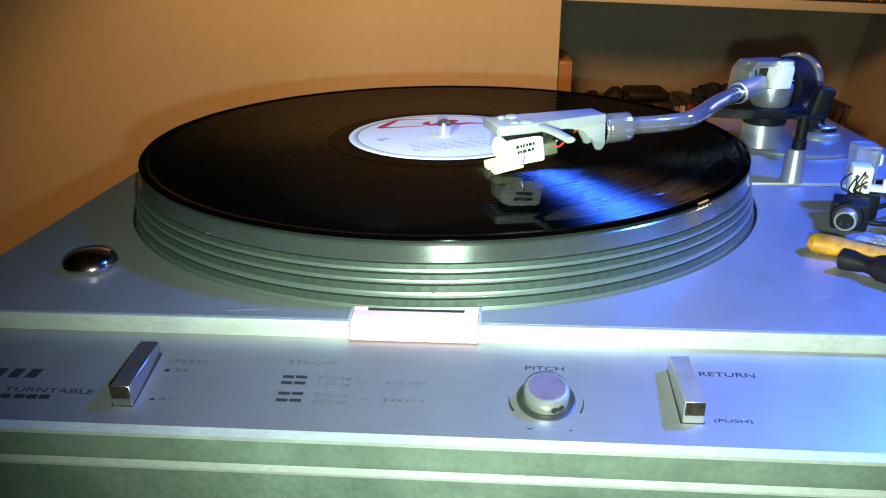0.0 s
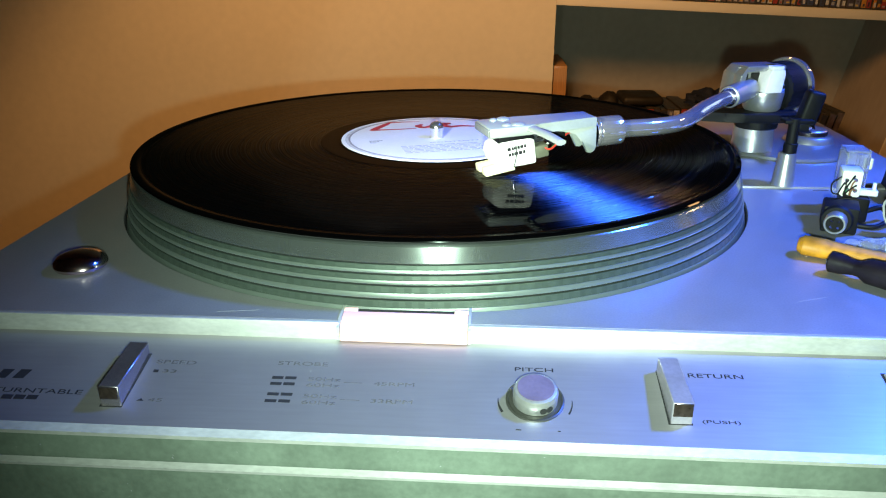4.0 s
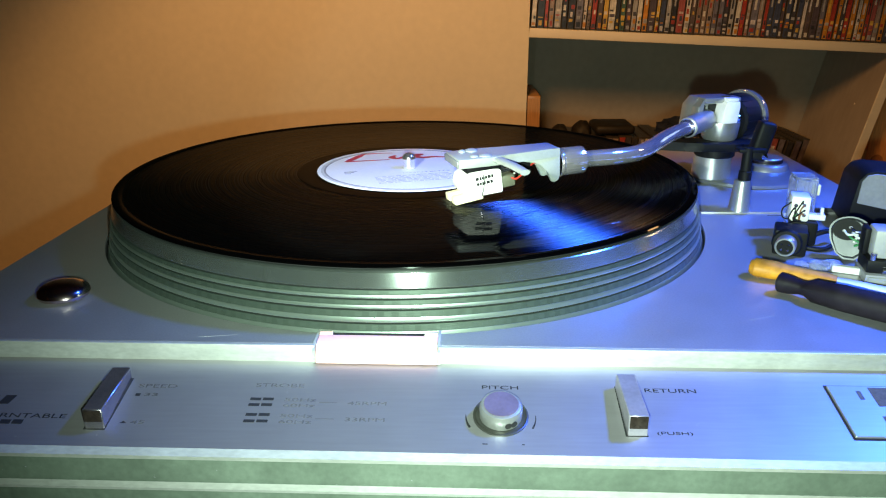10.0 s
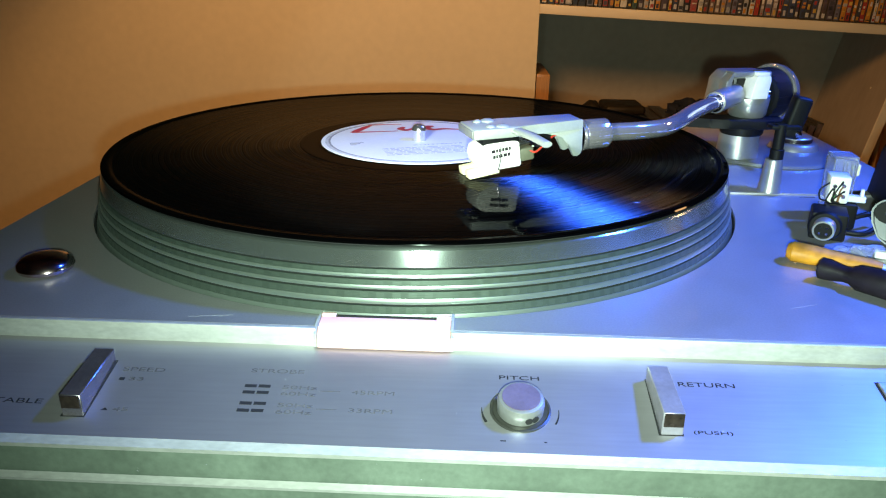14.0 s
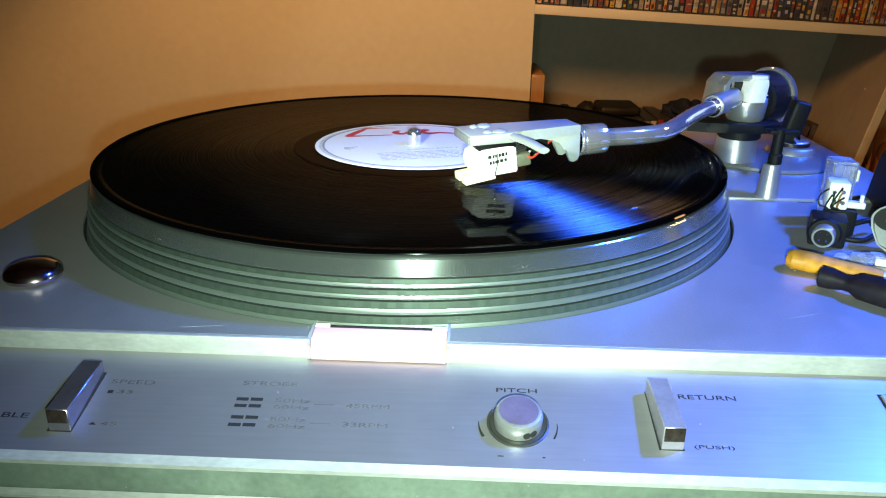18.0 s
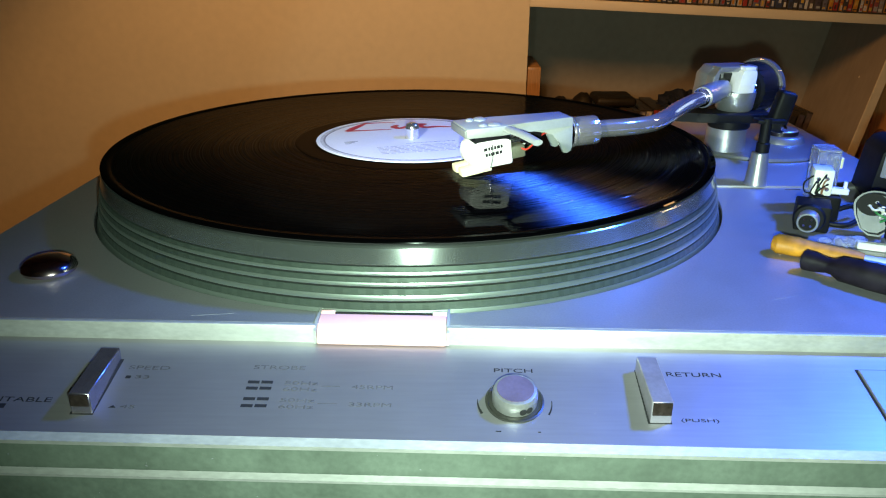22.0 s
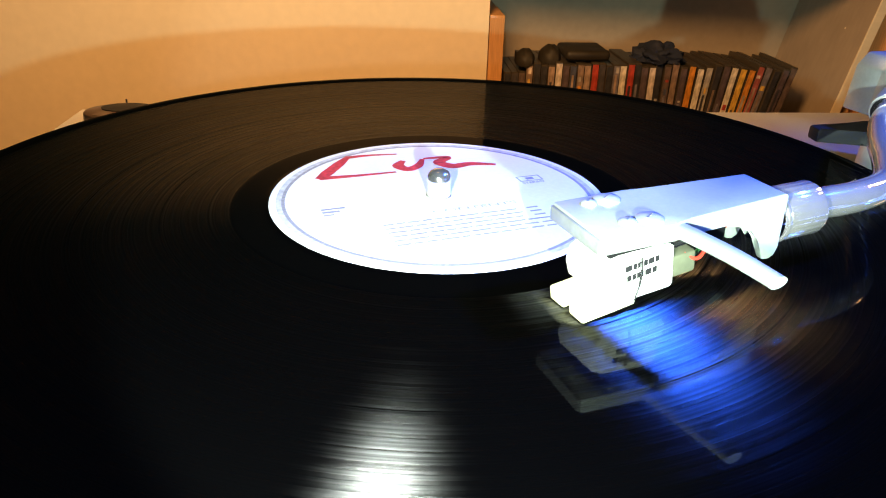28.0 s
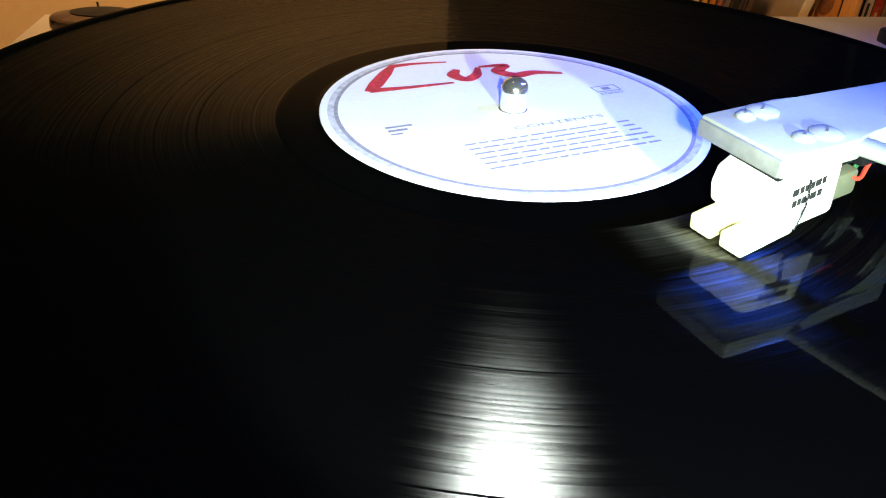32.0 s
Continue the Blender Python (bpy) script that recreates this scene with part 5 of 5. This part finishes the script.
SPINES = [mat("printed_spine", c, 0.35, 0.0, 0.35, 220, (1, 1, 0.35), 0.0, 0.45) for c in PALETTE]
CASE = mat("dark_disc_case", (0.050, 0.040, 0.028), 0.35, 0.0, 0.1, 200, (1, 1, 1), 0.0, 0.1)
COLOURS = ["black", "dark brown", "grey", "dark red", "orange", "navy blue", "beige", "brown", "dark green", "tan", "yellow", "dull red", "slate grey", "near-black", "pale grey", "black"]


def disc_case(name, category, group, w, d, h, m, pick, where, printed=0.85):
    """A cased disc: box with its coloured spine sheet and a title strip."""
    ob = tagged(part(name, box(0, w, 0, d, 0, h, 0.0008, 1), CASE, smooth=False), COLOURS[pick] + " spined " + where, category, group)
    ob.matrix_basis = m
    part("spine", box(0.0010, w - 0.0010, -0.0004, 0.0006, 0.003, h - 0.003), SPINES[pick], ob, local=True, smooth=False)
    a = random.uniform(0.25, 0.6) * h
    b = a + random.uniform(0.15, 0.35) * h
    part("title_bar", box(w * 0.30, w * 0.62, -0.0006, -0.0003, max(a, 0.052), max(b, 0.058)), SPINES[random.choice((2, 6, 10, 14, 15, 3) if printed > 0.5 else (2, 7, 9, 12, 15, 1))], ob, local=True, smooth=False)
    z = b + 0.003
    while z < h - 0.012 and random.random() < printed:
        e = random.uniform(0.003, 0.012)
        part("spine_mark", box(w * random.uniform(0.15, 0.4), w * random.uniform(0.6, 0.85), -0.0006, -0.0003, z, min(z + e, h - 0.005)), SPINES[random.choice((2, 6, 10, 14, 3, 4, 5, 11))], ob, local=True, smooth=False)
        z += e + random.uniform(0.002, 0.014)
    z = 0.005
    while z < (0.040 if printed > 0.5 else 0.010):
        e = random.uniform(0.002, 0.010)
        k = random.uniform(0.12, 0.40)
        part("spine_mark", box(w * k, w * random.uniform(0.62, 0.88), -0.0006, -0.0003, z, z + e), SPINES[random.choice((2, 6, 14, 4, 3, 15, 0, 10, 13))], ob, local=True, smooth=False)
        z += e + random.uniform(0.002, 0.009)
    return ob


random.seed(21)
x = 0.003
first = [6, 15, 3, 9, 2, 15, 15, 12, 14, 7, 3, 1, 10, 6, 15, 8, 13, 2, 6, 4, 13, 10, 5, 2, 15, 11, 6, 1]
i = 0
while x < 0.715:
    w = random.choice((0.0102, 0.0102, 0.0102, 0.0140, 0.0075))
    pick = first[i] if i < len(first) else random.randrange(16)
    disc_case("cd_case", "disc case", "discs on the upper shelf", w, 0.125, 0.125, SH @ pose(x, FRONT + 0.004 + random.uniform(0, 0.004), 0.0003, 0, random.uniform(-0.6, 0.6), 0), pick, "disc case standing on the shelf")
    x += w + random.uniform(0.0003, 0.0012)
    i += 1

# lower row: upright near the wall, leaning more and more towards the side panel
tall = thing("brown_box_file", (0.185, 1.20, -0.370), "tall brown cardboard file beside the wall", "file")
part("file_body", box(0.1715, 0.1985, FRONT + 0.008, FRONT + 0.19, -0.370, -0.085, 0.0015), PINE, tall)
part("file_spine", box(0.1725, 0.1975, FRONT + 0.0065, FRONT + 0.0078, -0.366, -0.090), PINE, tall)
x = 0.202
row = [15, 0, 1, 7, 15, 15, 9, 14, 13, 5, 7, 9, 3, 0, 15, 12, 6, 3, 15, 13, 14, 15, 1, 7, 13, 4, 6, 2, 15, 13, 6, 10, 4, 11, 12, 15, 13, 1, 15]
for i, pick in enumerate(row):
    w = 0.0131
    lean = 0.0 if x < 0.49 else min(12.5, (x - 0.49) * 58)
    h = 0.201 + random.uniform(-0.004, 0.004) if i > 2 else 0.186
    if x + w + math.sin(radians(lean)) * h > 0.772:
        break
    disc_case("dvd_case", "disc case", "discs on the lower shelf", w, 0.135, h, pose(x, FRONT + 0.002 + random.uniform(0, 0.006), -0.3698, 0, lean, 0), pick, "film case standing on the shelf" if lean < 2 else "film case leaning on its neighbours", 0.35)
    x += (w + 0.0004) / math.cos(radians(lean))
# things lying on top of the row
for cx, cy, rx_, rz_ in ((0.243, 1.160, 0.018, 0.021), (0.290, 1.165, 0.021, 0.026)):
    ob = thing("dark_ball", (cx, cy, -0.175), "dark rounded object lying on the discs", "ornament")
    bm = bmesh.new()
    bmesh.ops.create_uvsphere(bm, u_segments=24, v_segments=14, radius=1)
    for v in bm.verts:
        v.co = Vector((v.co.x * rx_, v.co.y * 0.03, max(v.co.z, -0.4) * rz_ + 0.4 * rz_)) * (1 + 0.08 * noise.noise(v.co * 2))
    part("body", bm, DARKB, ob, local=True)
tagged(part("leather_case", box(0.315, 0.398, FRONT + 0.008, FRONT + 0.10, -0.1645, -0.146, 0.008, 4), DARKB), "rounded dark brown case lying on the disc cases", "case")
ob = thing("dark_cloth", (0.500, 1.18, -0.167), "crumpled dark blue cloth on the disc cases", "cloth")
bm = bmesh.new()
bmesh.ops.create_icosphere(bm, subdivisions=4, radius=1)
for v in bm.verts:
    k = 1 + 0.45 * noise.noise(v.co * 2.3) + 0.15 * noise.noise(v.co * 6)
    v.co = Vector((v.co.x * 0.045 * k, v.co.y * 0.045 * k, max(v.co.z * 0.026 * k, -0.004) + 0.003))
part("folds", bm, mat("dark_blue_cloth", (0.012, 0.018, 0.04), 0.9, 0.0, 0.2, 300, (1, 1, 1), 0.3, 0.2), ob, local=True)
# books and a blue folder in the next bay
x = 0.969
for i in range(10):
    w = random.uniform(0.016, 0.028)
    disc_case("book", "book", "books in the next bay", w, 0.15, 0.20 + random.uniform(0, 0.03), pose(x, FRONT + 0.02, -0.3698), (13, 14, 3, 7, 3, 13, 3, 4, 1, 9)[i], "book standing in the shelf")
    x += w + 0.001
part("bay_shelf", box(0.9675, 1.40, FRONT + 0.003, DEEP - 0.052, -0.388, -0.3702), SHELF, case_b)
ob = thing("blue_folder", (1.05, 1.16, -0.0998), "dark blue folder standing on the rail", "folder")
part("cover", box(1.00, 1.25, FRONT + 0.004, FRONT + 0.026, -0.0996, 0.12, 0.004, 2), mat("blue_card", (0.02, 0.04, 0.16), 0.6, 0.0, 0.1, 200, (1, 1, 1), 0.1, 0.15), ob)
